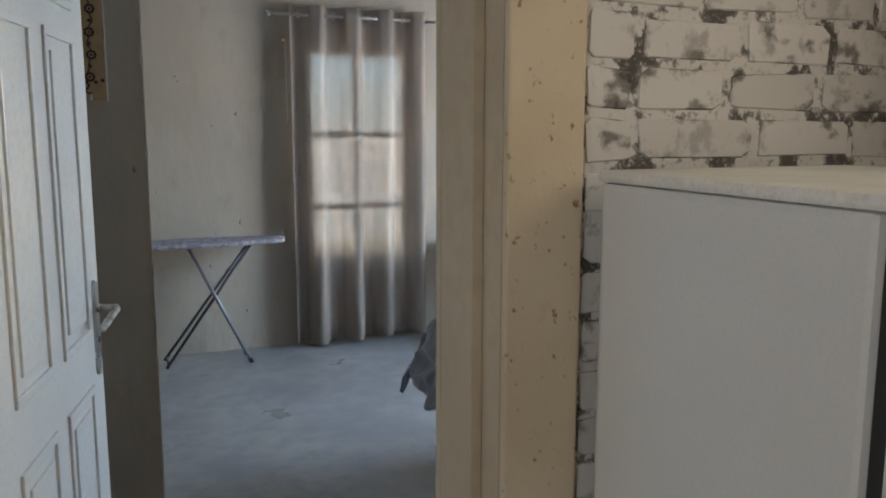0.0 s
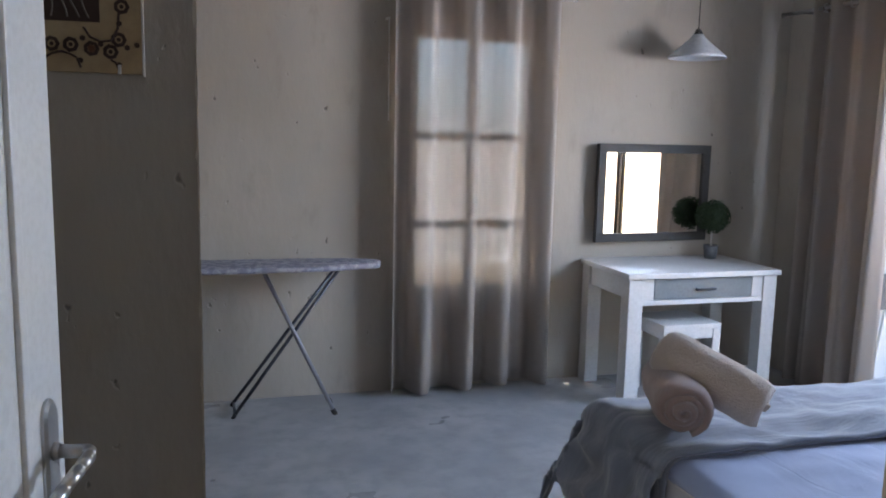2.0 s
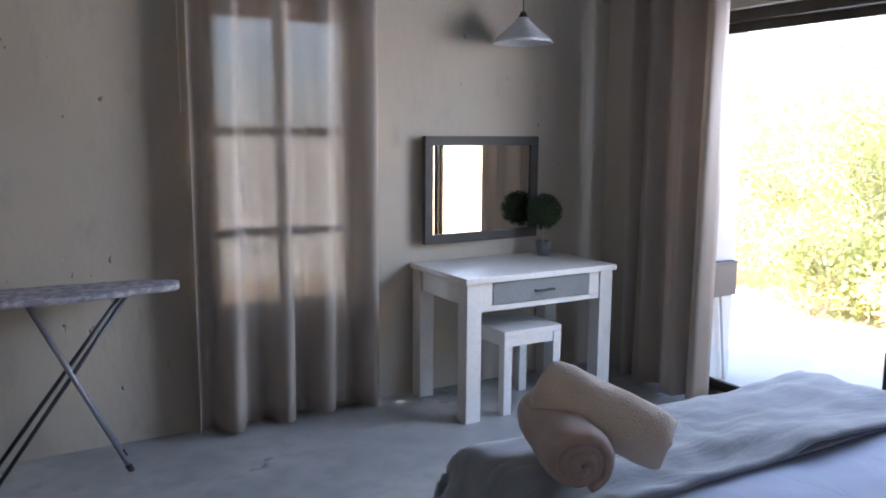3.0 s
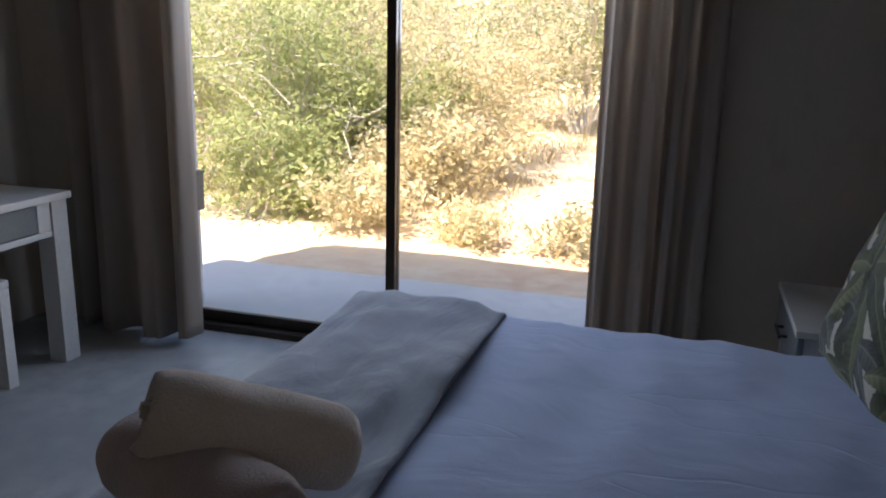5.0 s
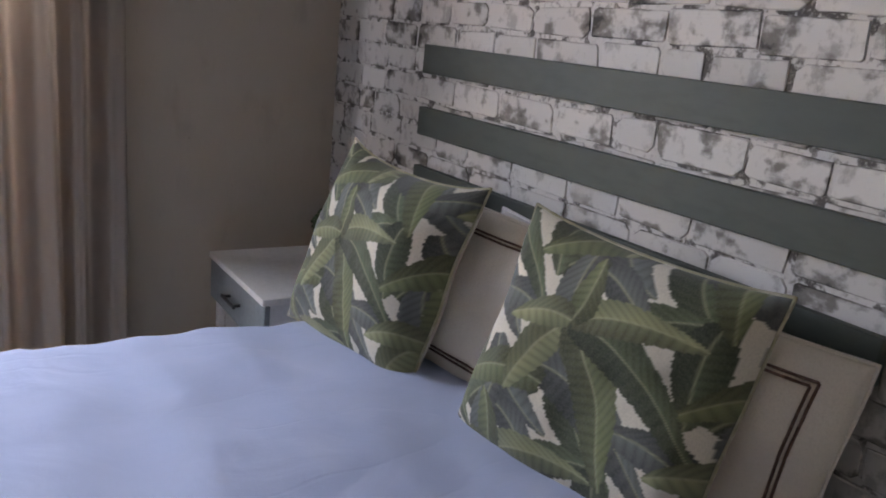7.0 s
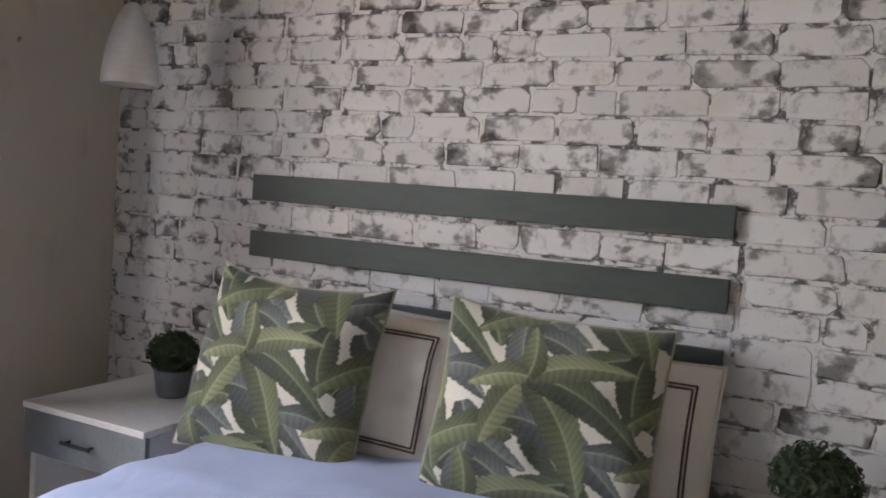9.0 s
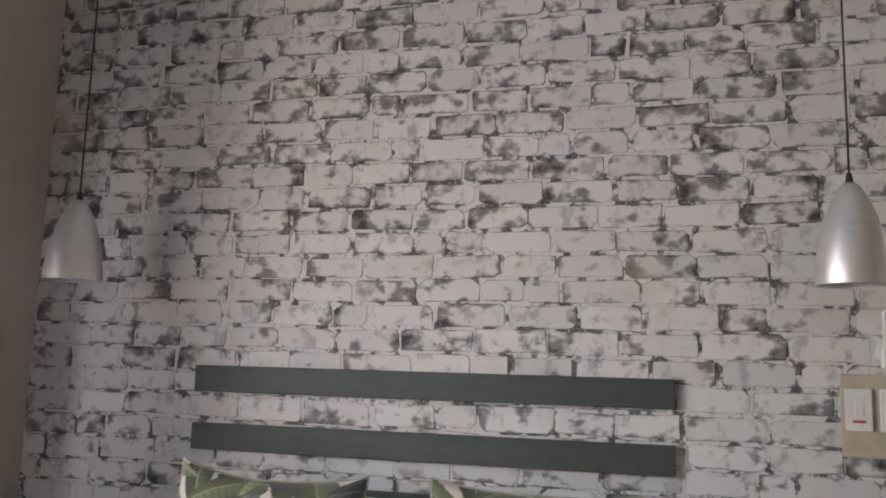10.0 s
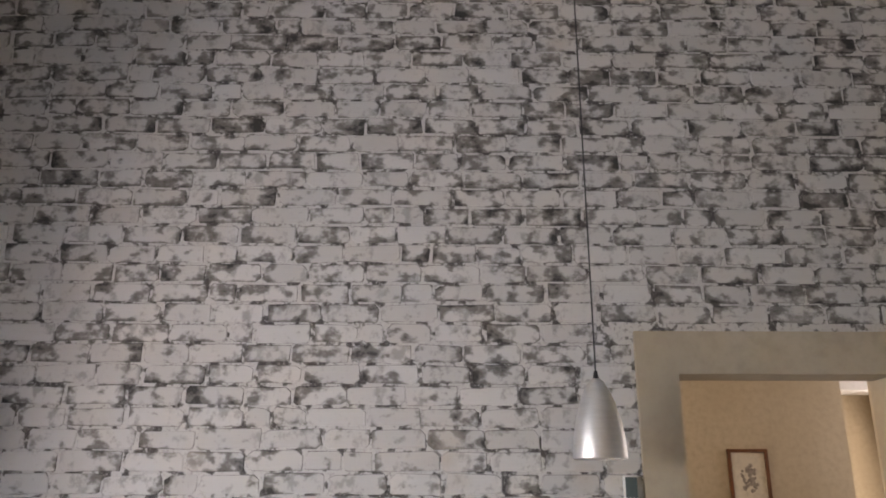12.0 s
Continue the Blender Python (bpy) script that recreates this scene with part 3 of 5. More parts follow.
# ---- curtains ----
def curtain(name, a, c, z0, z1, period, amp, label, seed, rings=True, cloth_material=None):
    """Hangs in folds from a to c (x, y), with a wavy hem."""
    rng = random.Random(seed)
    a, c = Vector(a), Vector(c)
    d = (c - a)
    L = d.length
    d.normalize()
    n = Vector((-d.y, d.x))
    nu, nv = max(60, int(L / period * 28)), 26
    ph = [rng.uniform(-0.5, 0.5) for _ in range(40)]
    cur = thing(name, (a.x, a.y, 0), label, "curtain")
    bm = bmesh.new()
    grid = []
    for j in range(nv + 1):
        v = j / nv
        row = []
        for i in range(nu + 1):
            s = L * i / nu
            q = s / period
            k = int(q) % 39
            f = q - int(q)
            wob = ph[k] * (1 - f) + ph[k + 1] * f
            y = amp * (math.tanh(1.9 * math.sin(2 * math.pi * q + wob * (0.8 + 1.3 * (1 - v)))) / 0.956 + 0.18 * math.sin(4 * math.pi * q + 3 * wob + 1.5 * (1 - v)))
            spread = s + (1 - v) * 0.014 * math.sin(2 * math.pi * q * 0.5 + seed)
            z = z0 + (z1 - z0) * v + (0.012 * math.sin(q * 1.7 + seed) if j == 0 else 0)
            p = d * spread + n * (y * (0.82 + 0.3 * (1 - v)))
            row.append(bm.verts.new((p.x, p.y, z)))
        grid.append(row)
    for A, B in zip(grid, grid[1:]):
        for i in range(nu):
            bm.faces.new((A[i], A[i + 1], B[i + 1], B[i]))
    cloth = part("cloth", bm, cloth_material or CURTAIN, cur, "", True)
    mod = cloth.modifiers.new("thickness", "SOLIDIFY")
    mod.thickness = 0.0025
    if rings:
        for k in range(int(L / period * 2)):
            s = period * (k + 0.5) / 2 - period * 0.0
            if s > L:
                break
            q = d * s
            bm = bmesh.new()
            tilt = Matrix.Translation((q.x, q.y, z1 - 0.06)) @ d.to_3d().to_track_quat("Z", "Y").to_matrix().to_4x4()
            lathe(bm, ((0.019, -0.003), (0.027, -0.004), (0.027, 0.004), (0.019, 0.003), (0.019, -0.003)), 18, tilt)
            part("eyelet", bm, STEEL, cur, "steel eyelet", True)
    return cur


def rod(a, c, z, label):
    r = thing("curtain_rod", (a[0], a[1], z), label, "curtain rod")
    d = Vector((c[0] - a[0], c[1] - a[1], 0))
    bm = bmesh.new()
    add_rod(bm, (0, 0, 0), d, 0.011, seg=16)
    part("pole", bm, STEEL, r, "", True)
    for q in (Vector((0, 0, 0)), d):
        bm = bmesh.new()
        u = d.normalized() * (-0.02 if q.length == 0 else 0.02)
        add_rod(bm, q, q + u, 0.016, seg=16)
        part("finial", bm, STEEL, r, "", True)
    n = Vector((-d.y, d.x, 0)).normalized()
    for f in (0.04, 0.96):
        bm = bmesh.new()
        add_rod(bm, d * f, d * f + n * 0.13, 0.006)
        add_rod(bm, d * f + n * 0.118, d * f + n * 0.13, 0.02)
        part("bracket", bm, STEEL, r, "", True)
    return r


curtain("window_curtain", (0.955, 3.945), (1.925, 3.945), 0.03, 2.33, 0.243, 0.058, "taupe eyelet curtain drawn over a bright window", 3)
rod((0.83, 3.945), (2.0, 3.945), 2.27, "thin steel curtain rod above the window")
bm = bmesh.new()
add_rod(bm, (0, 0, 0), (0.002, 0, -0.55), 0.0035)
wand = thing("curtain_wand", (0.935, 3.99, 2.11), "thin white curtain draw wand beside the window curtain", "wand")
part("stick", bm, WHITE_PLASTIC, wand)
bm = bmesh.new()
add_rod(bm, (0, 0, 0), (0, 0.07, 0.004), 0.006)
part("hook", bm, WHITE_PLASTIC, wand)
curtain("patio_curtain", (3.45, 3.045), (3.45, 3.67), 0.03, 2.33, 0.205, 0.055, "taupe curtain drawn back beside the sliding door", 8, True, CURTAIN_LINED)
curtain("patio_curtain", (3.46, 0.83), (3.46, 1.275), 0.03, 2.33, 0.115, 0.046, "taupe curtain gathered at the end of the sliding door", 11, True, CURTAIN_LINED)
rod((3.44, 3.95), (3.44, 0.68), 2.27, "thin steel curtain rod above the sliding door")


# ---- bed ----
def sheet_over(x0, x1, y0, y1, z, over, r, wrinkle, seed, step=0.025, lift=0.0, flare=0.04, hem=0.0):
    """Cloth over a flat top, falling by over = (x-, x+, y-, y+) past the edges, rounded by r."""
    def fall(t, lo, hi):
        # horizontal place and drop for a length t along the cloth
        q = math.pi * r / 2
        for edge, sgn in ((hi - r, 1), (lo + r, -1)):
            e = (t - edge) * sgn
            if e > 0:
                if e < q:
                    return edge + sgn * r * math.sin(e / r), r * (1 - math.cos(e / r))
                return edge + sgn * (r + flare * (e - q)), r + (e - q) * (1 - 0.5 * flare)
        return t, 0.0
    us = np.arange(x0 - over[0], x1 + over[1] + step / 2, step)
    vs = np.arange(y0 - over[2], y1 + over[3] + step / 2, step)
    bm = bmesh.new()
    rows = []
    for v in vs:
        row = []
        for u in us:
            x, dx = fall(u, x0, x1)
            y, dy = fall(v, y0, y1)
            drop = max(dx, dy) + 0.25 * min(dx, dy)
            p = Vector((u * 2.2 + seed, v * 5.0, seed))
            w = noise.noise(p) * wrinkle + noise.noise(Vector((u * 9 + seed, v * 14, 1.7))) * wrinkle * 0.45
            w += noise.noise(Vector((u * 1.1 + v * 7.5, v * 1.5 - u * 0.8, seed + 9))) * wrinkle * 0.7
            w += wrinkle * 0.9 * max(0.0, 1 - 9 * abs(noise.noise(Vector((u * 1.3 + v * 0.7 + seed, v * 4.2 - u * 0.9, 2.0 + seed))))) * max(0.0, noise.noise(Vector((u * 2.1, v * 2.1, 8.0))) + 0.25)
            out = noise.noise(Vector((u * 11, v * 11, seed))) * wrinkle * 1.6 * min(1, drop / 0.12)
            row.append(bm.verts.new((x + (out if dx > r * 0.8 else 0), y + (out if dy > r * 0.8 else 0), z + lift + w * (1 if drop < r else 0.4) - drop - hem * noise.noise(Vector((u * 6, v * 6, 4))) * (drop > r))))
        rows.append(row)
    for A, B in zip(rows, rows[1:]):
        for i in range(len(us) - 1):
            bm.faces.new((A[i], A[i + 1], B[i + 1], B[i]))
    return bm


BX0, BX1, BY0, BY1, BZ = 1.17, 2.62, 0.10, 1.86, 0.625


def make_bed():
    bed = thing("bed", (0, 0, 0), "double bed made up in pale blue-grey cotton on a cream base", "bed")
    bm = bmesh.new()
    add_box(bm, (BX0 + 0.015, BY0 - 0.06, 0.115), (BX1 - 0.015, BY1 - 0.02, 0.345), 0.025)
    base = part("base", bm, MATTRESS, bed, "cream upholstered bed base", True)
    bm = bmesh.new()
    add_box(bm, (BX0, BY0 - 0.06, 0.35), (BX1, BY1, BZ - 0.02), 0.055)
    mat = part("mattress", bm, WHITE_SHEET, bed, "mattress in a white fitted sheet", True)
    for z in (0.385, 0.57):
        bm = bmesh.new()
        for a, c in (((BX0 - 0.003, BY0, z), (BX0 - 0.003, BY1 - 0.03, z)), ((BX1 + 0.003, BY0, z), (BX1 + 0.003, BY1 - 0.03, z)), ((BX0 + 0.03, BY1 + 0.003, z), (BX1 - 0.03, BY1 + 0.003, z))):
            add_rod(bm, a, c, 0.006, seg=8)
        part("piping", bm, WHITE_SHEET, mat, "", True)
    for x in (BX0 + 0.065, BX1 - 0.065):
        for y in (BY0 + 0.06, BY1 - 0.07):
            bm = bmesh.new()
            add_rod(bm, (x, y, 0), (x, y, 0.12), 0.032, 0.042, 16)
            part("leg", bm, BLACK_PLASTIC, bed, "black bed leg", True)
    s = part("top_sheet", sheet_over(BX0 - 0.008, BX1 + 0.008, BY0 - 0.06, BY1 + 0.006, BZ, (0.03, 0.16, 0.0, 0.06), 0.055, 0.011, 3.0), SHEET, bed, "pale blue-grey cotton sheet with soft creases", True)
    s.modifiers.new("thickness", "SOLIDIFY").thickness = 0.004
    return bed


make_bed()
throw = thing("throw", (0, 0, 0), "grey fleece throw folded over the foot of the bed", "throw blanket")
bm = sheet_over(BX0 - 0.05, BX1 - 0.02, 0.0, BY1 + 0.025, BZ, (0.33, 0.03, -1.40, 0.25), 0.06, 0.023, 7.0, 0.02, 0.036, flare=0.32, hem=0.07)
t1 = part("cloth", bm, THROW, throw, "", True)
t1.modifiers.new("thickness", "SOLIDIFY").thickness = 0.012
bm = sheet_over(BX0 - 0.025, BX1 - 0.03, 0.0, BY1 + 0.02, BZ, (0.16, 0.02, -1.41, 0.10), 0.055, 0.008, 12.0, 0.03, 0.016)
t2 = part("under_fold", bm, THROW, throw, "", True)
t2.modifiers.new("thickness", "SOLIDIFY").thickness = 0.010


# ---- towels ----
def towel_roll(a, c, r, label, seed, cloth=TOWEL):
    """A rolled towel from a to c: a spiral seen at the ends, a loose outer edge."""
    a, c = Vector(a), Vector(c)
    t = thing("towel", a, label, "towel", "rolled towels on the bed")
    d = c - a
    q = d.to_track_quat("Z", "Y").to_matrix().to_4x4()
    L = d.length
    bm = bmesh.new()
    turns, per, nl = 3.4, 30, 22
    n = int(turns * per)
    rows = []
    for j in range(nl + 1):
        f = j / nl
        row = []
        for i in range(n + 1):
            th = 2 * math.pi * i / per + 1.85
            rr = r * (0.16 + 0.84 * i / n)
            bulge = 1.0 - 0.20 * (2 * f - 1) ** 10 + 0.07 * noise.noise(Vector((math.cos(th) * 1.5 + seed, math.sin(th) * 1.5, f * 4))) + 0.025 * noise.noise(Vector((math.cos(th) * 5 + seed, math.sin(th) * 5, f * 14)))
            rr *= bulge
            slip = 0.012 * math.sin(i / n * 5 + seed) * (2 * f - 1)
            p = q @ Vector((rr * math.cos(th) * 1.08, rr * math.sin(th) * 0.95, L * f + slip))
            row.append(bm.verts.new(p))
        rows.append(row)
    for A, B in zip(rows, rows[1:]):
        for i in range(n):
            bm.faces.new((A[i], A[i + 1], B[i + 1], B[i]))
    ob = part("cloth", bm, cloth, t, "", True)
    m = ob.modifiers.new("thickness", "SOLIDIFY")
    m.thickness, m.offset = r * 0.2, -1
    return t


towel_roll((1.20, 1.42, 0.755), (1.35, 1.77, 0.755), 0.088, "dusty beige towel rolled up on the throw", 1.0)
towel_roll((1.285, 1.68, 0.868), (1.475, 1.435, 0.752), 0.081, "beige towel roll leaning across another towel", 2.0, TOWEL_PALE)


# ---- cushions ----
LIGHT_GREEN, OLIVE, DEEP_GREEN, SLATE = (0.165, 0.175, 0.09), (0.105, 0.12, 0.055), (0.058, 0.074, 0.038), (0.085, 0.094, 0.088)
# one spray of fronds: root, angle, length, half width, bend, colour
SPRAY = (
    (0.10, -0.30, -80, 0.90, 0.20, 0.8, DEEP_GREEN), (-0.30, 0.30, 60, 0.70, 0.17, -1.0, DEEP_GREEN), (-0.55, -0.35, -70, 0.75, 0.16, 1.2, SLATE),
    (-0.15, -0.42, 12, 1.05, 0.24, -1.5, SLATE), (0.0, 0.02, 120, 0.60, 0.17, -0.9, SLATE), (0.40, 0.10, 55, 0.55, 0.15, -1.0, DEEP_GREEN),
    (0.95, 0.35, -100, 0.70, 0.16, 0.6, DEEP_GREEN), (-0.35, -0.88, -15, 0.60, 0.14, -0.9, SLATE),
    (-0.05, -0.55, 172, 0.85, 0.17, 1.3, OLIVE), (-0.30, -0.06, 150, 0.55, 0.16, 1.3, SLATE),
    (0, 0, -128, 0.75, 0.15, 0.7, LIGHT_GREEN), (0, 0, -62, 0.45, 0.085, 0.0, OLIVE), (0, 0, -36, 1.15, 0.185, -0.8, OLIVE),
    (0, 0, 10, 1.05, 0.20, -1.4, DEEP_GREEN), (0, 0, 38, 0.85, 0.145, -1.0, LIGHT_GREEN), (0, 0, 78, 0.50, 0.115, 0.7, OLIVE), (0, 0, 166, 0.50, 0.13, 1.0, LIGHT_GREEN))


def leaf_print(u, v, hub):
    """Colours of a palm-frond print at the points u, v in -1..1: sprays repeated over the cloth."""
    rng = random.Random(7)
    u = -u
    col = np.empty((len(u), 3))
    col[:] = (0.62, 0.575, 0.48)
    fronds = []
    for n in (-2, -1, 0, 1, 2):
        for m in (-1, 0, 1):
            hx, hy = hub[0] + 1.38 * n + 0.4 * m, hub[1] - 0.62 * n + 1.32 * m
            fronds += [(k, hx + ox, hy + oy, radians(a + rng.uniform(-6, 6)), L, W, b, g) for k, (ox, oy, a, L, W, b, g) in enumerate(SPRAY)]
    fronds.sort(key=lambda f: f[0])
    for k, hx, hy, a, L, W, bend, g in fronds:
        dx, dy = u - hx, v - hy
        s = (dx * math.cos(a) + dy * math.sin(a)) / L
        t = (-dx * math.sin(a) + dy * math.cos(a)) - bend * 0.5 * L * s * s
        sc = np.clip(s, 0, 1)
        rows = s * 16 * L + np.abs(t) / W * 1.4
        saw = np.abs((rows % 1.0) - 0.5) * 2
        w = W * np.sin(np.pi * (0.06 + 0.94 * sc) ** 0.85) ** 0.62 * (1.0 - 0.07 * saw ** 2) * 1.08
        inside = (s > 0.0) & (s < 1.0) & (np.abs(t) < w)
        f = np.clip(np.abs(t) / np.maximum(w, 1e-4), 0, 1)
        c = np.array(g)[None, :] * ((1.15 - 0.4 * f) * (1.15 - 0.4 * saw ** 2) * np.where(t > 0, 1.3, 0.75) * (0.65 + 0.6 * sc))[:, None]
        rib = np.clip(1 - np.abs(t) / 0.014, 0, 1)[:, None]
        c = c * (1 - 0.7 * rib) + np.array((0.36, 0.36, 0.22)) * 0.7 * rib
        col[inside] = c[inside]
    return col


def cushion(name, w, h, T, at, lean, yaw, label, material, seed=0, n=36, print_seed=None, bands=False, edge=OATMEAL, flop=0.0):
    cu = thing(name, (0, 0, 0), label, "cushion" if name == "cushion" else "pillow")
    cu.matrix_world = Matrix.Translation(at) @ Euler((radians(lean), 0, radians(yaw)), "ZYX").to_matrix().to_4x4()
    g = np.linspace(-1, 1, n + 1)
    U, V = np.meshgrid(g, g)
    u, v = U.ravel(), V.ravel()
    pin = 0.045
    x = w / 2 * u * (1 - pin * (1 - v * v))
    z = h / 2 * v * (1 - pin * (1 - u * u))
    d = T / 2 * np.clip((1 - u ** 4) * (1 - v ** 4), 0, 1) ** 0.62
    wr = np.array([noise.noise(Vector((a * 2.3 + seed, b * 2.3, seed))) * 0.012 + noise.noise(Vector((a * 6 + seed, b * 6, seed))) * 0.004 for a, b in zip(u, v)])
    ear = np.array([noise.noise(Vector((a * 1.2 + seed * 3, b * 1.2, 5.0 + seed))) for a, b in zip(u, v)]) * 0.03
    rim = np.clip(1 - (1 - u ** 4) * (1 - v ** 4), 0, 1)
    z = z + flop * np.abs(u) ** 3 * (v > 0) * v
    front = np.column_stack((x, d + wr * (1 - rim) + ear, z))
    back = np.column_stack((x, -d * 0.9 + ear, z))
    m = n + 1
    idx = np.arange(m * m).reshape(m, m)
    border = (np.abs(u) > 0.9999) | (np.abs(v) > 0.9999)
    back_idx = np.where(border, np.arange(m * m), -1)
    free = np.flatnonzero(~border)
    back_idx[free] = m * m + np.arange(len(free))
    verts = np.vstack((front, back[free]))
    faces = []
    for j in range(n):
        for i in range(n):
            q = (idx[j, i], idx[j, i + 1], idx[j + 1, i + 1], idx[j + 1, i])
            faces.append([int(k) for k in reversed(q)])
            faces.append([int(back_idx[k]) for k in q])
    me = bpy.data.meshes.new("cover")
    me.from_pydata(verts.tolist(), [], faces)
    me.materials.append(material)
    for p in me.polygons:
        p.use_smooth = True
    if print_seed is not None:
        col = np.ones((len(verts), 4))
        col[:m * m, :3] = leaf_print(u, v, print_seed)
        col[m * m:, :3] = (0.58, 0.53, 0.44)
        at_ = me.color_attributes.new("print", "FLOAT_COLOR", "POINT")
        at_.data.foreach_set("color", col.ravel())
    cover = new("cover", me)
    cover.parent = cu
    # welt round the seam
    ring = [idx[0, i] for i in range(n)] + [idx[i, n] for i in range(n)] + [idx[n, n - i] for i in range(n)] + [idx[n - i, 0] for i in range(n)]
    bm = bmesh.new()
    pts = [Vector(front[k]) for k in ring]
    prev = first = None
    for k, p in enumerate(pts):
        t = (pts[(k + 1) % len(pts)] - pts[k - 1]).normalized()
        s1 = t.cross(Vector((0, 1, 0))).normalized()
        s2 = t.cross(s1)
        r = [bm.verts.new(p + 0.0045 * (math.cos(b) * s1 + math.sin(b) * s2)) for b in (0, 1.57, 3.14, 4.71)]
        if prev:
            for q in range(4):
                bm.faces.new((prev[q], prev[(q + 1) % 4], r[(q + 1) % 4], r[q]))
        prev, first = r, first or r
    for q in range(4):
        bm.faces.new((prev[q], prev[(q + 1) % 4], first[(q + 1) % 4], first[q]))
    part("welt", bm, edge, cu, "", True)
    if bands:
        # two stitched lines round the face
        for inset in (0.70, 0.745):
            bm = bmesh.new()
            line = []
            for sx, sy, tx, ty in ((-1, -1, 1, -1), (1, -1, 1, 1), (1, 1, -1, 1), (-1, 1, -1, -1)):
                for k in range(16):
                    f = k / 16
                    line.append((inset * (sx + (tx - sx) * f), inset * (sy + (ty - sy) * f)))
            vs = []
            for a, b in line:
                i0, j0 = (a + 1) / 2 * n, (b + 1) / 2 * n
                i, j = min(n - 1, int(i0)), min(n - 1, int(j0))
                fi, fj = i0 - i, j0 - j
                p = (front[idx[j, i]] * (1 - fi) + front[idx[j, i + 1]] * fi) * (1 - fj) + (front[idx[j + 1, i]] * (1 - fi) + front[idx[j + 1, i + 1]] * fi) * fj
                vs.append(Vector(p) + Vector((0, 0.003, 0)))
            for k in range(len(vs)):
                add_rod(bm, vs[k], vs[(k + 1) % len(vs)], 0.003, seg=5)
            part("stitched_line", bm, BAND, cu, "brown stitched border line", True)
    return cu


WELT = surface("cream_welt", (0.46, 0.42, 0.33), (0.30, 0.29, 0.18), 0.9, big=14)
cushion("cushion", 0.57, 0.53, 0.20, (2.425, 0.385, 0.83), 19, 9, "square cushion printed with green palm leaves on cream", PRINT, 1, 160, (-0.33, 0.16), edge=WELT, flop=0.03)
cushion("cushion", 0.60, 0.53, 0.20, (1.65, 0.285, 0.82), 17, 10, "palm-leaf printed cushion leaning on an oatmeal cushion", PRINT, 2, 160, (-0.15, 0.35), edge=WELT, flop=0.012)
cushion("cushion", 0.50, 0.46, 0.14, (2.215, 0.225, 0.80), 19, 14, "oatmeal linen cushion with a brown stitched border", OATMEAL, 3, 36, bands=True)
cushion("cushion", 0.48, 0.46, 0.13, (1.475, 0.15, 0.765), 15, 8, "oatmeal cushion with brown stitching against the headboard", OATMEAL, 4, 36, bands=True)
cushion("pillow", 0.62, 0.44, 0.16, (1.97, 0.115, 0.79), 9, 4, "white cotton pillow standing against the headboard boards", WHITE_SHEET, 5, 30, edge=WHITE_SHEET)


# ---- headboard boards ----
hb = thing("headboard", (0, 0, 0), "three dark green-grey boards fixed to the brick wall", "headboard")
for z in (1.405, 1.208, 1.017):
    box("board", (1.254, 0.008, z - 0.090), (2.871, 0.032, z), DARK_WOOD, hb, 0.003)


# ---- bedside tables ----
def nightstand(at, label):
    ns = thing("bedside_table", at, label, "bedside table", "pair of bedside tables")
    w, d, h = 0.54, 0.53, 0.625
    box("top", (0, 0, h - 0.022), (w, d + 0.015, h), WHITE_WOOD, ns, 0.004)
    for x in (0.015, w - 0.04):
        for y in (0.01, d - 0.035):
            box("leg", (x, y, 0), (x + 0.025, y + 0.025, h - 0.165), WHITE_WOOD, ns, 0.003)
    for x in (0.012, w - 0.03):
        box("side_panel", (x, 0.01, h - 0.165), (x + 0.018, d - 0.012, h - 0.023), WHITE_WOOD, ns, 0.002)
    for x in (0.015, w - 0.033):
        box("side_panel", (x, 0.04, 0.05), (x + 0.012, d - 0.04, h - 0.17), WHITE_WOOD, ns, 0.002)
    box("back_panel", (0.03, 0.01, 0.05), (w - 0.03, 0.02, h - 0.023), WHITE_WOOD, ns, 0.002)
    box("shelf", (0.027, 0.021, h - 0.18), (w - 0.033, d - 0.02, h - 0.166), WHITE_WOOD, ns, 0.002)
    box("shelf", (0.027, 0.036, 0.10), (w - 0.033, d - 0.041, 0.115), WHITE_WOOD, ns, 0.002)
    dr = box("drawer_front", (0.0, d - 0.011, h - 0.165), (w, d + 0.008, h - 0.0235), GREY_WOOD, ns, 0.004, "grey-green drawer front")
    bm = bmesh.new()
    c = w / 2
    add_box(bm, (c - 0.065, d + 0.028, h - 0.100), (c + 0.065, d + 0.037, h - 0.089), 0.003)
    for x in (c - 0.05, c + 0.05):
        add_rod(bm, (x, d + 0.007, h - 0.0945), (x, d + 0.031, h - 0.0945), 0.005)
    part("handle", bm, BLACK_METAL, dr, "black bar handle")
    return ns


nightstand((2.765, 0.03, 0), "white bedside table with a grey-green drawer under the window wall")
nightstand((0.645, 0.03, 0), "white bedside table with a grey-green drawer beside the doorway")


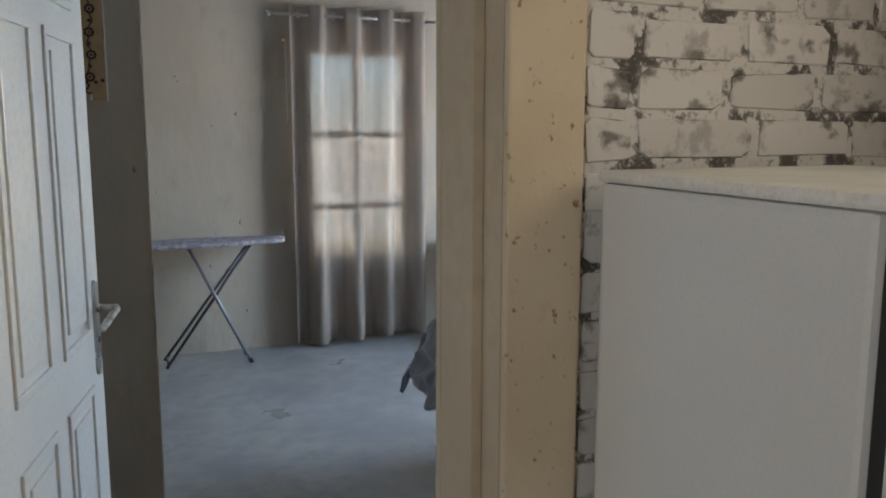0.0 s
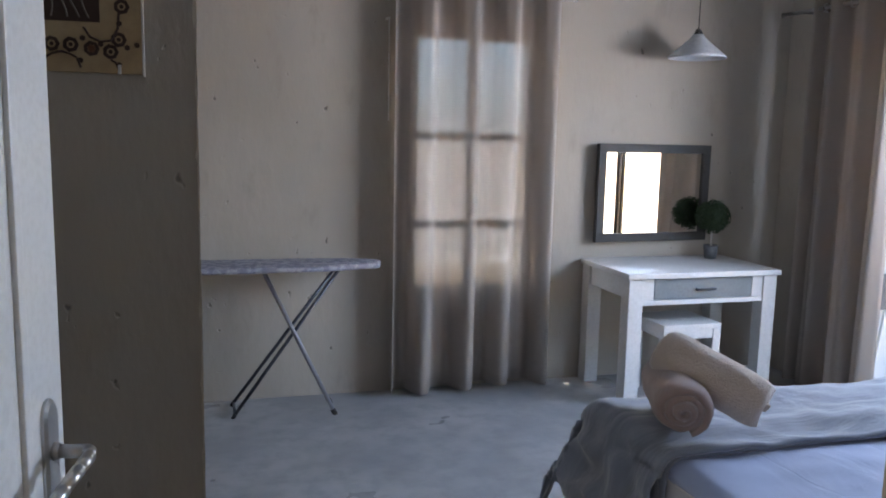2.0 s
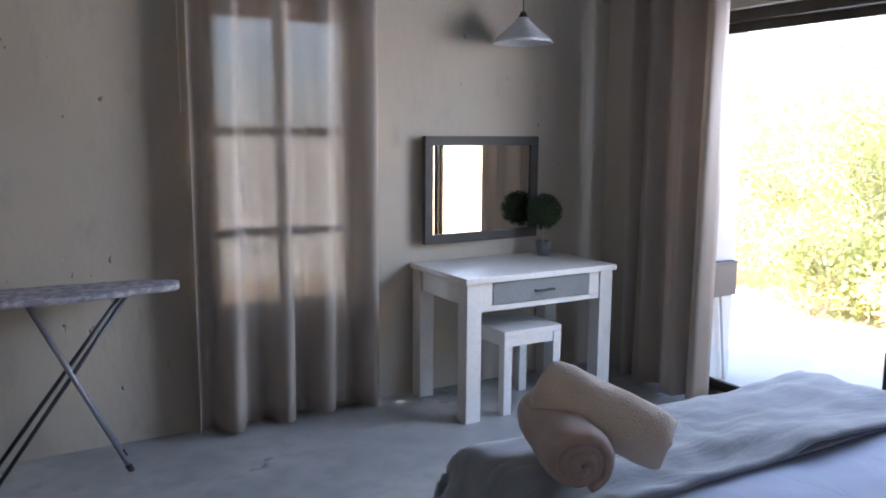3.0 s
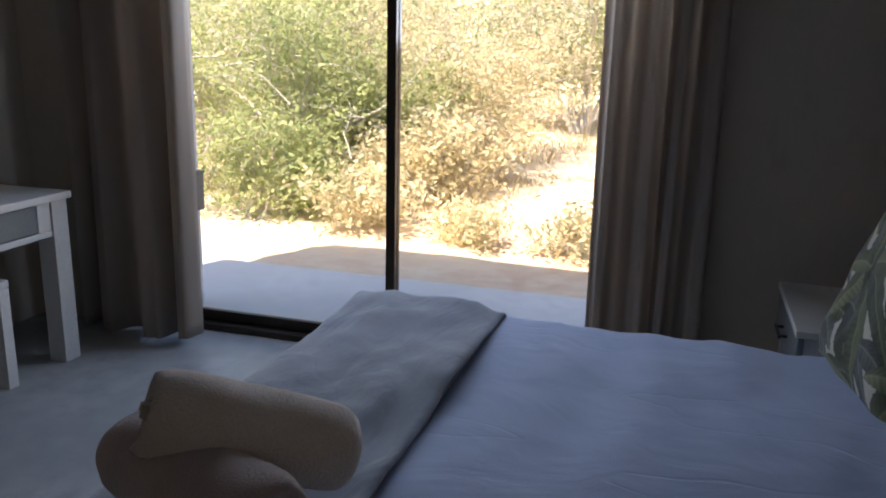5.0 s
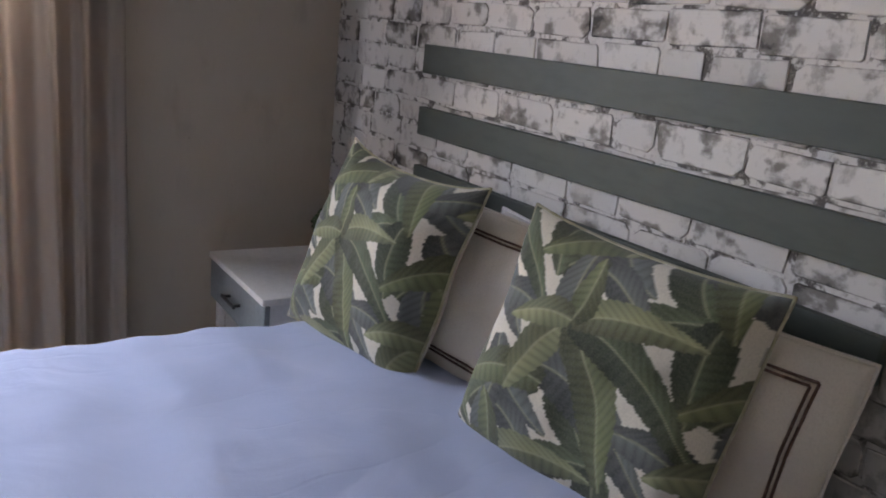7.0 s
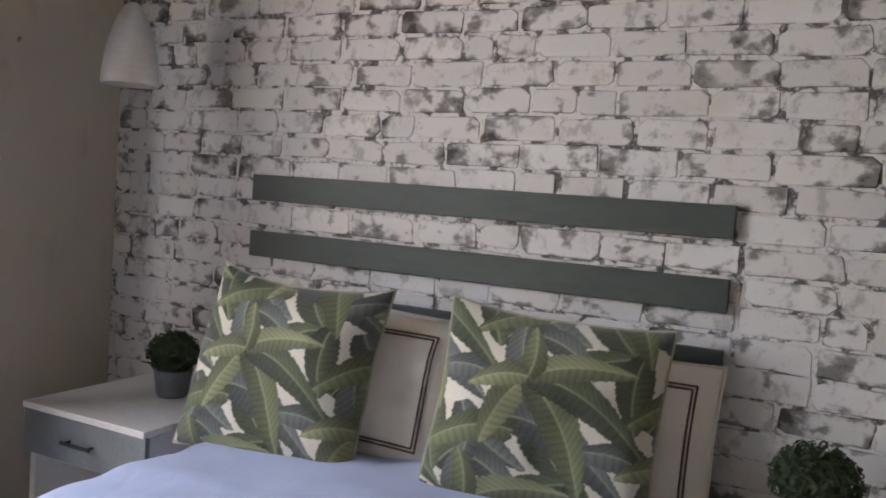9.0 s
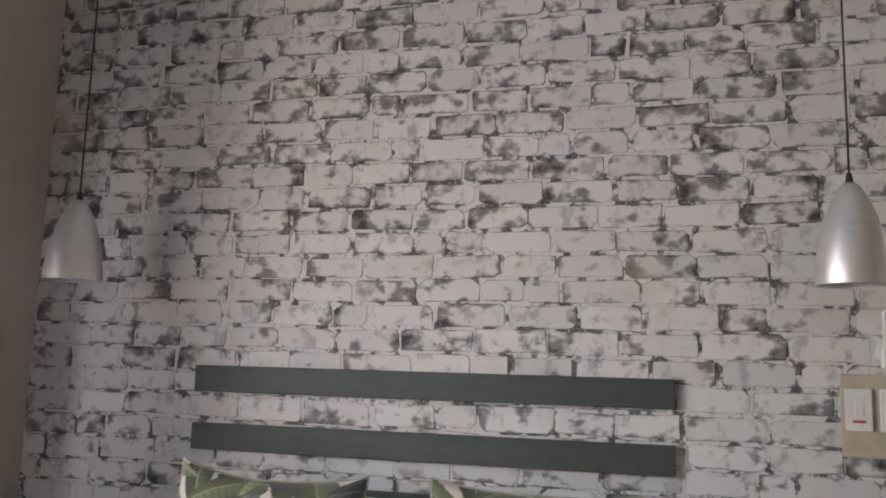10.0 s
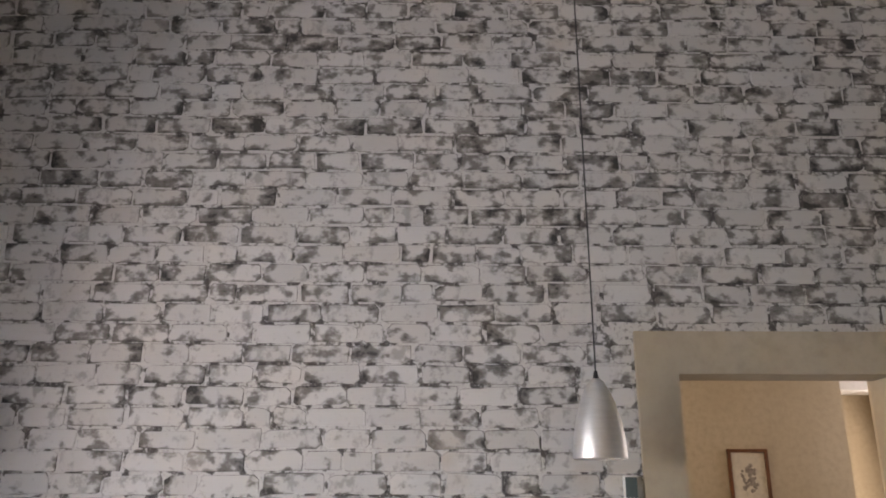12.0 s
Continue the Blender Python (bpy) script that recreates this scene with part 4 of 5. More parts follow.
# ---- plants ----
def leaf_ball(bm, centre, radius, count, size, rng, squash=1.0):
    for _ in range(count):
        p = Vector((rng.gauss(0, 1), rng.gauss(0, 1), rng.gauss(0, 1))).normalized()
        rr = radius * (0.72 + 0.34 * rng.random())
        q = Vector(centre) + Vector((p.x * rr, p.y * rr, p.z * rr * squash))
        nrm = (p + Vector((rng.uniform(-.7, .7), rng.uniform(-.7, .7), rng.uniform(-.7, .7)))).normalized()
        a = nrm.orthogonal().normalized()
        a.rotate(Matrix.Rotation(rng.uniform(0, 6.3), 3, nrm))
        b = nrm.cross(a)
        s = size * rng.uniform(0.6, 1.3)
        v = [bm.verts.new(q + a * s * ca + b * s * cb + nrm * s * cn) for ca, cb, cn in ((-1, 0, 0), (0, -0.42, 0.15), (1, 0, 0), (0, 0.42, 0.15))]
        bm.faces.new(v)


def pot_plant(at, label, seed, radius=0.085):
    rng = random.Random(seed)
    p = thing("pot_plant", at, label, "pot plant")
    bm = bmesh.new()
    prof = [(0.001, 0.0), (0.048, 0.0)]
    for k in range(9):
        z = 0.006 + k * 0.0095
        prof += [(0.050 + 0.012 * k / 9, z), (0.0535 + 0.012 * k / 9, z + 0.005)]
    prof += [(0.066, 0.095), (0.058, 0.096), (0.056, 0.075), (0.001, 0.074)]
    lathe(bm, prof, 36)
    part("pot", bm, POT, p, "ribbed grey pot", True)
    bm = bmesh.new()
    bmesh.ops.create_icosphere(bm, subdivisions=3, radius=radius * 0.74, matrix=Matrix.Translation((0, 0, 0.085 + radius * 0.72)))
    leaf_ball(bm, (0, 0, 0.085 + radius * 0.75), radius, 1500, 0.0125, rng, 0.86)
    part("foliage", bm, POT_LEAF, p, "dense small dark green leaves")
    return p


pot_plant((3.01, 0.225, 0.625), "bushy dark green pot plant on the bedside table", 4)
pot_plant((1.0, 0.24, 0.625), "bushy green pot plant beside the bed's other pillow", 9, 0.098)

tp = thing("topiary", (2.995, 3.918, 0.76), "dark green topiary ball in a small grey pot on the desk", "pot plant")
bm = bmesh.new()
lathe(bm, ((0.001, 0), (0.035, 0), (0.045, 0.07), (0.047, 0.085), (0.04, 0.086), (0.038, 0.07), (0.001, 0.07)), 28)
part("pot", bm, POT, tp, "", True)
bm = bmesh.new()
add_rod(bm, (0, 0, 0.069), (0, 0, 0.18), 0.006)
part("stem", bm, BARK, tp)
bm = bmesh.new()
bmesh.ops.create_icosphere(bm, subdivisions=3, radius=0.085, matrix=Matrix.Translation((0, 0, 0.255)))
leaf_ball(bm, (0, 0, 0.262), 0.101, 1600, 0.013, random.Random(2))
part("foliage", bm, POT_LEAF, tp, "round clipped ball of leaves")


# ---- pendant lamps ----
def bullet_lamp(at, label):
    la = thing("pendant_lamp", at, label, "pendant lamp", "pendants over the bedside tables")
    prof = [(0.092, 0.0), (0.0925, 0.005), (0.0915, 0.035), (0.086, 0.085), (0.076, 0.135), (0.062, 0.185), (0.044, 0.23), (0.026, 0.262), (0.014, 0.272)]
    inner = [(r - 0.003, z) for r, z in reversed(prof[:-1])]
    bm = bmesh.new()
    lathe(bm, prof + [(0.011, 0.268)] + inner + [prof[0]], 48)
    part("shade", bm, LAMP_ALU, la, "spun aluminium bullet shade", True)
    bm = bmesh.new()
    add_rod(bm, (0, 0, 0.265), (0, 0, 0.30), 0.012, 0.006, 16)
    part("cable_grip", bm, BLACK_PLASTIC, la, "", True)
    bm = bmesh.new()
    add_rod(bm, (0, 0, 0.295), (0, 0, ZC - at[2]), 0.0028, seg=8)
    part("cable", bm, BLACK_PLASTIC, la)
    bm = bmesh.new()
    bmesh.ops.create_uvsphere(bm, u_segments=20, v_segments=12, radius=0.03, matrix=Matrix.Translation((0, 0, 0.09)))
    add_rod(bm, (0, 0, 0.1), (0, 0, 0.27), 0.013)
    part("bulb", bm, LAMP_GLASS, la, "", True)
    return la


bullet_lamp((0.81, 0.31, 1.665), "silver aluminium bullet pendant lamp on a black cable")
bullet_lamp((3.185, 0.31, 1.672), "silver aluminium bullet pendant lamp near the wall corner")

dl = thing("pendant_lamp", (2.73, 3.80, 1.965), "white glass cone pendant lamp over the desk", "pendant lamp")
bm = bmesh.new()
prof = [(0.165, 0.0), (0.166, 0.006), (0.15, 0.022), (0.11, 0.055), (0.07, 0.09), (0.04, 0.118), (0.03, 0.135)]
lathe(bm, prof + [(r - 0.004, z - 0.003) for r, z in reversed(prof)] + [prof[0]], 48)
part("shade", bm, LAMP_GLASS, dl, "white opal glass shade", True)
bm = bmesh.new()
add_rod(bm, (0, 0, 0.13), (0, 0, 0.165), 0.03, 0.014, 20)
part("cap", bm, BLACK_PLASTIC, dl, "", True)
bm = bmesh.new()
add_rod(bm, (0, 0, 0.16), (0, 0, ZC - 1.965), 0.0028, seg=8)
part("cable", bm, BLACK_PLASTIC, dl)


# ---- desk, stool, mirror ----
def desk():
    de = thing("desk", (2.18, 3.465, 0), "white painted wooden desk with a grey-green drawer", "desk")
    w, d, h, L = 0.965, 0.585, 0.76, 0.088
    box("top", (-0.012, -0.012, h - 0.032), (w + 0.012, d, h), WHITE_WOOD, de, 0.005)
    for x in (0.004, w - L - 0.004):
        for y in (0.004, d - L - 0.004):
            box("leg", (x, y, 0), (x + L, y + L, h - 0.0325), WHITE_WOOD, de, 0.004)
    for x in (0.02, w - 0.04):
        box("side_apron", (x, L + 0.004, h - 0.15), (x + 0.02, d - L - 0.004, h - 0.0325), WHITE_WOOD, de, 0.003)
    box("back_apron", (L + 0.004, d - 0.04, h - 0.15), (w - L - 0.004, d - 0.02, h - 0.0325), WHITE_WOOD, de, 0.003)
    box("drawer_rail", (L + 0.004, 0.012, h - 0.185), (w - L - 0.004, 0.05, h - 0.158), WHITE_WOOD, de, 0.003)
    for x in (L + 0.0045, w - L - 0.0745):
        box("drawer_stile", (x, 0.014, h - 0.157), (x + 0.07, 0.05, h - 0.033), WHITE_WOOD, de, 0.002)
    dr = box("drawer_front", (L + 0.078, 0.012, h - 0.155), (w - L - 0.078, 0.034, h - 0.036), GREY_WOOD, de, 0.004, "grey-green drawer front")
    bm = bmesh.new()
    c = w / 2
    add_box(bm, (c - 0.065, -0.016, h - 0.104), (c + 0.065, -0.006, h - 0.092), 0.004)
    for x in (c - 0.05, c + 0.05):
        add_rod(bm, (x, 0.014, h - 0.098), (x, -0.01, h - 0.098), 0.005)
    part("handle", bm, BLACK_METAL, dr, "dark bar handle")


desk()
st = thing("stool", (2.42, 3.475, 0), "white painted square stool under the desk", "stool")
sw, sh = 0.375, 0.455
box("seat", (0, 0, sh - 0.03), (sw, 0.36, sh), WHITE_WOOD, st, 0.004)
for x in (0.002, sw - 0.052):
    for y in (0.002, 0.308):
        box("leg", (x, y, 0), (x + 0.05, y + 0.05, sh - 0.0305), WHITE_WOOD, st, 0.003)
for y in (0.006, 0.329):
    box("apron", (0.0525, y, sh - 0.085), (sw - 0.0525, y + 0.025, sh - 0.0305), WHITE_WOOD, st, 0.002)
for x in (0.006, sw - 0.031):
    box("apron", (x, 0.0525, sh - 0.085), (x + 0.025, 0.3075, sh - 0.0305), WHITE_WOOD, st, 0.002)

mi = thing("wall_mirror", (2.227, 4.055 - 0.66 * math.sin(radians(3.2)), 0.862), "rectangular wall mirror in a flat taupe frame", "mirror", "", 3.2)
mw, mh, mf = 0.80, 0.597, 0.052
bm = bmesh.new()
for lo, hi in (((0, 0), (mw, mf)), ((0, mh - mf), (mw, mh)), ((0, mf), (mf, mh - mf)), ((mw - mf, mf), (mw, mh - mf))):
    add_box(bm, (lo[0], -0.036, lo[1]), (hi[0], 0.0, hi[1]), 0.003)
part("frame", bm, FRAME_TAUPE, mi)
box("glass", (mf - 0.004, -0.022, mf - 0.004), (mw - mf + 0.004, -0.018, mh - mf + 0.004), MIRROR, mi, 0, "mirror glass")


# ---- ironing board ----
def ironing_board():
    ib = thing("ironing_board", (0, 0, 0), "folding ironing board with a mottled lilac-grey cover", "ironing board")
    zt = 0.80
    out = []
    # outline: broad at one end, drawn to a rounded nose at the other
    for k in range(61):
        f = k / 60
        s = f * 1.18
        half = 0.155 if s < 0.7 else 0.155 - 0.085 * ((s - 0.7) / 0.48) ** 1.6
        if f > 0.96:
            half *= math.sqrt(max(0, 1 - ((f - 0.96) / 0.04) ** 2)) * 0.9 + 0.04
        if f < 0.03:
            half *= 0.75 + 0.25 * f / 0.03
        out.append((-0.32 + s, half))
    bm = bmesh.new()
    rows = []
    for x, hw in out:
        ring = []
        for y, z in ((-hw, zt - 0.012), (-hw * 0.98, zt + 0.006), (-hw * 0.85, zt + 0.013), (0, zt + 0.015), (hw * 0.85, zt + 0.013), (hw * 0.98, zt + 0.006), (hw, zt - 0.012), (hw * 0.9, zt - 0.018), (0, zt - 0.016), (-hw * 0.9, zt - 0.018)):
            ring.append(bm.verts.new((x, 3.80 + y, z + 0.002 * noise.noise(Vector((x * 9, y * 9, z))))))
        rows.append(ring)
    for A, B in zip(rows, rows[1:]):
        for k in range(10):
            bm.faces.new((A[k], A[(k + 1) % 10], B[(k + 1) % 10], B[k]))
    bm.faces.new(rows[0])
    bm.faces.new(list(reversed(rows[-1])))
    part("cover", bm, BOARD_COVER, ib, "mottled lilac-grey cotton cover", True)
    for y in (3.765, 3.965):
        bm = bmesh.new()
        add_rod(bm, (0.083, y, 0.012), (0.635, 3.80 + (y - 3.865) * 0.45, zt - 0.014), 0.0095, seg=14)
        part("leg", bm, TUBE, ib, "", True)
        bm = bmesh.new()
        add_rod(bm, (0.078, y, 0.0), (0.093, y, 0.026), 0.0105)
        part("foot_cap", bm, BLACK_PLASTIC, ib, "", True)
    bm = bmesh.new()
    add_rod(bm, (0.09, 3.765, 0.02), (0.09, 3.965, 0.02), 0.008)
    part("crossbar", bm, TUBE, ib, "", True)
    for y in (3.715, 3.90):
        bm = bmesh.new()
        add_rod(bm, (0.602, y, 0.012), (0.235, 3.80 + (y - 3.81) * 0.3, zt - 0.014), 0.011, seg=14)
        part("leg", bm, TUBE_PALE, ib, "", True)
        bm = bmesh.new()
        add_rod(bm, (0.608, y, 0.0), (0.592, y, 0.03), 0.014)
        part("foot_cap", bm, BLACK_PLASTIC, ib, "", True)
    bm = bmesh.new()
    add_rod(bm, (0.385, 3.74, 0.475), (0.385, 3.90, 0.475), 0.007)
    part("pivot", bm, STEEL, ib, "", True)


ironing_board()


# ---- pictures ----
def wall_hanging():
    """Tan parchment with a dark wavy field and a border of brown rings, in a clear holder."""
    p = thing("wall_hanging", (-0.19, 1.849, 1.63), "tan and brown patterned panel behind clear acrylic", "picture")
    w, h = 0.38, 0.62
    box("backing", (-w, -0.008, 0), (0, 0.0, h), GOLD_PAPER, p, 0.001)
    box("dark_field", (-w + 0.098, -0.011, 0.125), (-0.098, -0.0082, h - 0.12), BROWN_INK, p, 0.0005)

    def stroke(name, pts, r, material):
        bm = bmesh.new()
        for (ax, az), (bx, bz) in zip(pts, pts[1:]):
            add_rod(bm, (ax, -0.0105, az), (bx, -0.0105, bz), r, seg=5)
        return part(name, bm, material, p)

    for k in range(5):
        x = -w + 0.125 + k * 0.033
        stroke("wavy_line", [(x + 0.016 * math.sin(i * 0.55 + k * 0.8), 0.135 + i * 0.0175) for i in range(20)], 0.0028, PALE_INK)
    # a garland of rosettes: a scalloped run along the lower edge, a column up each side
    half = [(-0.055, 0.085), (-0.075, 0.054), (-0.120, 0.060), (-0.168, 0.068), (-0.046, 0.167), (-0.050, 0.250), (-0.044, 0.335), (-0.050, 0.420), (-0.045, 0.505)]
    dots = [(-0.140, 0.085), (-0.147, 0.030), (-0.056, 0.022), (-0.012, 0.073), (-0.053, 0.125), (-0.052, 0.208), (-0.047, 0.292), (-0.052, 0.378), (-0.047, 0.463), (-0.098, 0.072), (-0.035, 0.066)]
    arcs = [[(-0.137, 0.112), (-0.122, 0.088), (-0.098, 0.078), (-0.072, 0.082), (-0.056, 0.112), (-0.053, 0.150)], [(-0.19, 0.050), (-0.170, 0.045), (-0.155, 0.036), (-0.146, 0.012)], [(-0.075, 0.034), (-0.062, 0.026), (-0.054, 0.004)], [(-0.046, 0.186), (-0.060, 0.205), (-0.050, 0.232)], [(-0.050, 0.270), (-0.036, 0.290), (-0.044, 0.316)], [(-0.044, 0.355), (-0.060, 0.378), (-0.050, 0.402)]]
    for flip in (False, True):
        at = lambda x: -w - x if flip else x
        for k, (x, z) in enumerate(half):
            bm = bmesh.new()
            lathe(bm, ((0.010, 0), (0.0195, 0), (0.0195, 0.0025), (0.010, 0.0025), (0.010, 0)), 7, Matrix.Translation((at(x), -0.0082, z)) @ Matrix.Rotation(radians(90), 4, "X"))
            part("ring_motif", bm, BROWN_INK, p)
            bm = bmesh.new()
            add_rod(bm, (at(x), -0.0105, z), (at(x), -0.0082, z), 0.0095 if k == 2 else 0.0055, seg=8)
            part("dot_motif", bm, FRAME_BROWN if k == 2 else BROWN_INK, p)
        for x, z in dots:
            bm = bmesh.new()
            add_rod(bm, (at(x), -0.0105, z), (at(x), -0.0082, z), 0.0075, seg=6)
            part("dot_motif", bm, BROWN_INK, p)
        for line in arcs:
            stroke("stem_motif", [(at(x), z) for x, z in line], 0.0032, BROWN_INK)
    for x in (-0.055, -w + 0.055):
        box("clip", (x - 0.004, -0.014, -0.002), (x + 0.004, -0.0085, 0.022), WHITE_PLASTIC, p, 0.001)
    box("edge_strip", (0.0005, -0.012, -0.005), (0.006, 0.0, h), WHITE_PLASTIC, p, 0.001)


wall_hanging()

pf = thing("framed_picture", (-0.80, KY + 0.001, 1.50), "small print in a brown wooden frame on a tan wall", "picture")
bm = bmesh.new()
for lo, hi in (((-0.30, 0), (0, 0.025)), ((-0.30, 0.39), (0, 0.415)), ((-0.30, 0.025), (-0.275, 0.39)), ((-0.025, 0.025), (0, 0.39))):
    add_box(bm, (lo[0], 0, lo[1]), (hi[0], 0.022, hi[1]), 0.003)
part("frame", bm, FRAME_BROWN, pf)
box("sheet", (-0.277, 0.002, 0.023), (-0.023, 0.008, 0.392), PAPER, pf, 0)
bm = bmesh.new()
rng = random.Random(3)
for _ in range(46):
    a, r = rng.uniform(0, 6.3), 0.075 * math.sqrt(rng.random())
    cx, cz = -0.15 + r * math.cos(a) * 0.85, 0.21 + r * 1.35 * math.sin(a)
    lathe(bm, ((0.001, 0.0), (rng.uniform(0.006, 0.017), 0.0)), 9, Matrix.Translation((cx, 0.0085 + 0.0006 * rng.random(), cz)) @ Matrix.Rotation(radians(90), 4, "X"))
part("drawing", bm, INK, pf)


# ---- switches and remote ----
sw_ = thing("switch_plate", (0.70, 0.006, 1.22), "taupe patch of wall with two white switches", "light switch")
box("backing", (-0.155, -0.002, -0.02), (0.09, 0.006, 0.215), PLASTER_LIGHT, sw_, 0.003)
for x, red in ((0.045, True), (-0.048, False)):
    s = box("switch", (x - 0.036, 0.0062, 0.055), (x + 0.036, 0.017, 0.175), WHITE_PLASTIC, sw_, 0.004)
    box("rocker", (x - 0.012, 0.0172, 0.10), (x + 0.012, 0.022, 0.145), WHITE_PLASTIC, s, 0.002)
    if red:
        box("red_mark", (x - 0.018, 0.0172, 0.078), (x + 0.018, 0.0185, 0.085), RED_MARK, s, 0)
rm = thing("remote_control", (0.645, 0.03, 1.462), "white remote control in a wall holder beside the doorway", "remote control")
box("holder", (-0.033, -0.024, -0.006), (0.033, 0.012, 0.05), WHITE_PLASTIC, rm, 0.004)
body = box("body", (-0.027, -0.020, 0.0), (0.027, 0.006, 0.16), WHITE_PLASTIC, rm, 0.006)
box("display", (-0.022, 0.0062, 0.082), (0.022, 0.008, 0.153), GREEN_LCD, body, 0.0005)
for i in range(3):
    for j in range(2):
        box("button", (-0.018 + i * 0.0135, 0.0125, 0.012 + j * 0.0), (-0.009 + i * 0.0135, 0.0135, 0.02), GREY_WOOD, body, 0) if j == 0 else None
        box("button", (-0.018 + i * 0.0135, 0.0062, 0.06 + j * 0.014), (-0.009 + i * 0.0135, 0.009, 0.069 + j * 0.014), GREY_WOOD, body, 0.0005)


# ---- kitchen things ----
def fridge():
    f = thing("fridge", (0.625, -0.955, 0), "white enamelled upright fridge against the brick wall", "fridge")
    box("body", (0, 0.085, 0.02), (0.60, 0.665, 1.43), FRIDGE, f, 0.012)
    box("top", (-0.004, 0.06, 1.4305), (0.604, 0.67, 1.452), WHITE_PLASTIC, f, 0.008)
    box("gasket", (0.012, 0.058, 0.05), (0.588, 0.0845, 1.42), BLACK_PLASTIC, f, 0.003, "dark rubber door seal")
    d = box("door", (0.0, 0.0, 0.05), (0.60, 0.0575, 1.452), FRIDGE, f, 0.012)
    bm = bmesh.new()
    add_box(bm, (0.04, -0.035, 0.75), (0.065, -0.02, 1.1), 0.005)
    for z in (0.77, 1.08):
        add_box(bm, (0.045, -0.022, z - 0.012), (0.06, 0.002, z + 0.012), 0.003)
    part("handle", bm, STEEL, d)
    for x in (0.06, 0.54):
        for y in (0.12, 0.58):
            bm = bmesh.new()
            add_rod(bm, (x, y, 0), (x, y, 0.022), 0.02)
            part("foot", bm, BLACK_PLASTIC, f)


fridge()
kc = curtain("passage_curtain", (-1.86, -4.9), (-2.1, -4.9), 0.03, 2.16, 0.09, 0.03, "dark brown curtain in the passage", 21, False)
kc.children[0].data.materials[0] = surface("brown_curtain", (0.12, 0.08, 0.055), None, 0.9)
rk = thing("curtain_rail", (-1.80, -4.9, 2.17), "dark rail carrying the passage curtain", "curtain rail")
box("bar", (-0.36, -0.1, -0.015), (0.02, 0.012, 0.012), BRONZE, rk, 0.003)


# ---- outside ----
structure(box("pavement", (X1 + 0.25, -6, -0.3), (5.0, 9, -0.05), PATIO, bev=0.01), "pale smooth patio slab in shade", "patio")


def ground_sheet():
    """One sheet to the horizon, gently uneven near the house."""
    bm = bmesh.new()
    xs = [-600, -60, -8] + [4.6 + 0.25 * k for k in range(60)] + [22, 30, 60, 150, 600]
    ys = [-600, -60, -14] + [-9 + 0.4 * k for k in range(58)] + [20, 60, 600]
    rows = []
    for y in ys:
        row = []
        for x in xs:
            near = 4.7 < x < 19 and -10 < y < 14
            z = -0.12
            if near:
                rise = max(0, x - 6.0)
                z += 0.05 * noise.noise(Vector((x * 0.9, y * 0.9, 0))) + 0.02 * noise.noise(Vector((x * 4, y * 4, 2))) + 0.05 * rise
            elif x >= 19:
                z += 0.65
            row.append(bm.verts.new((x, y, z)))
        rows.append(row)
    for A, B in zip(rows, rows[1:]):
        for i in range(len(xs) - 1):
            bm.faces.new((A[i], A[i + 1], B[i + 1], B[i]))
    return bm


structure(part("ground", ground_sheet(), EARTH, None, "", True), "dry reddish earth with pale sunlit dust", "ground")

structure(box("wall_outside", (X1 + 0.251, 3.50, -0.05), (4.18, 3.70, 2.35), EXT_WHITE, bev=0.006), "short white rendered wall beside the sliding door", "wall")
mb = thing("fold_down_shelf", (3.85, 3.4985, -0.05), "dark grey box on pale struts against the white outside wall", "shelf box")
box("case", (0, -0.06, 0.545), (0.285, 0.0, 0.745), SLATE_PAINT, mb, 0.006)
box("lid", (-0.004, -0.066, 0.7455), (0.289, 0.0, 0.758), SLATE_PAINT, mb, 0.003)
for a, c in ((0.03, 0.10), (0.255, 0.185)):
    bm = bmesh.new()
    add_rod(bm, (a, -0.03, 0.0), (c, -0.03, 0.544), 0.011)
    part("strut", bm, WHITE_PLASTIC, mb)


def ground_z(x):
    return -0.12 + 0.05 * max(0, x - 6.0)


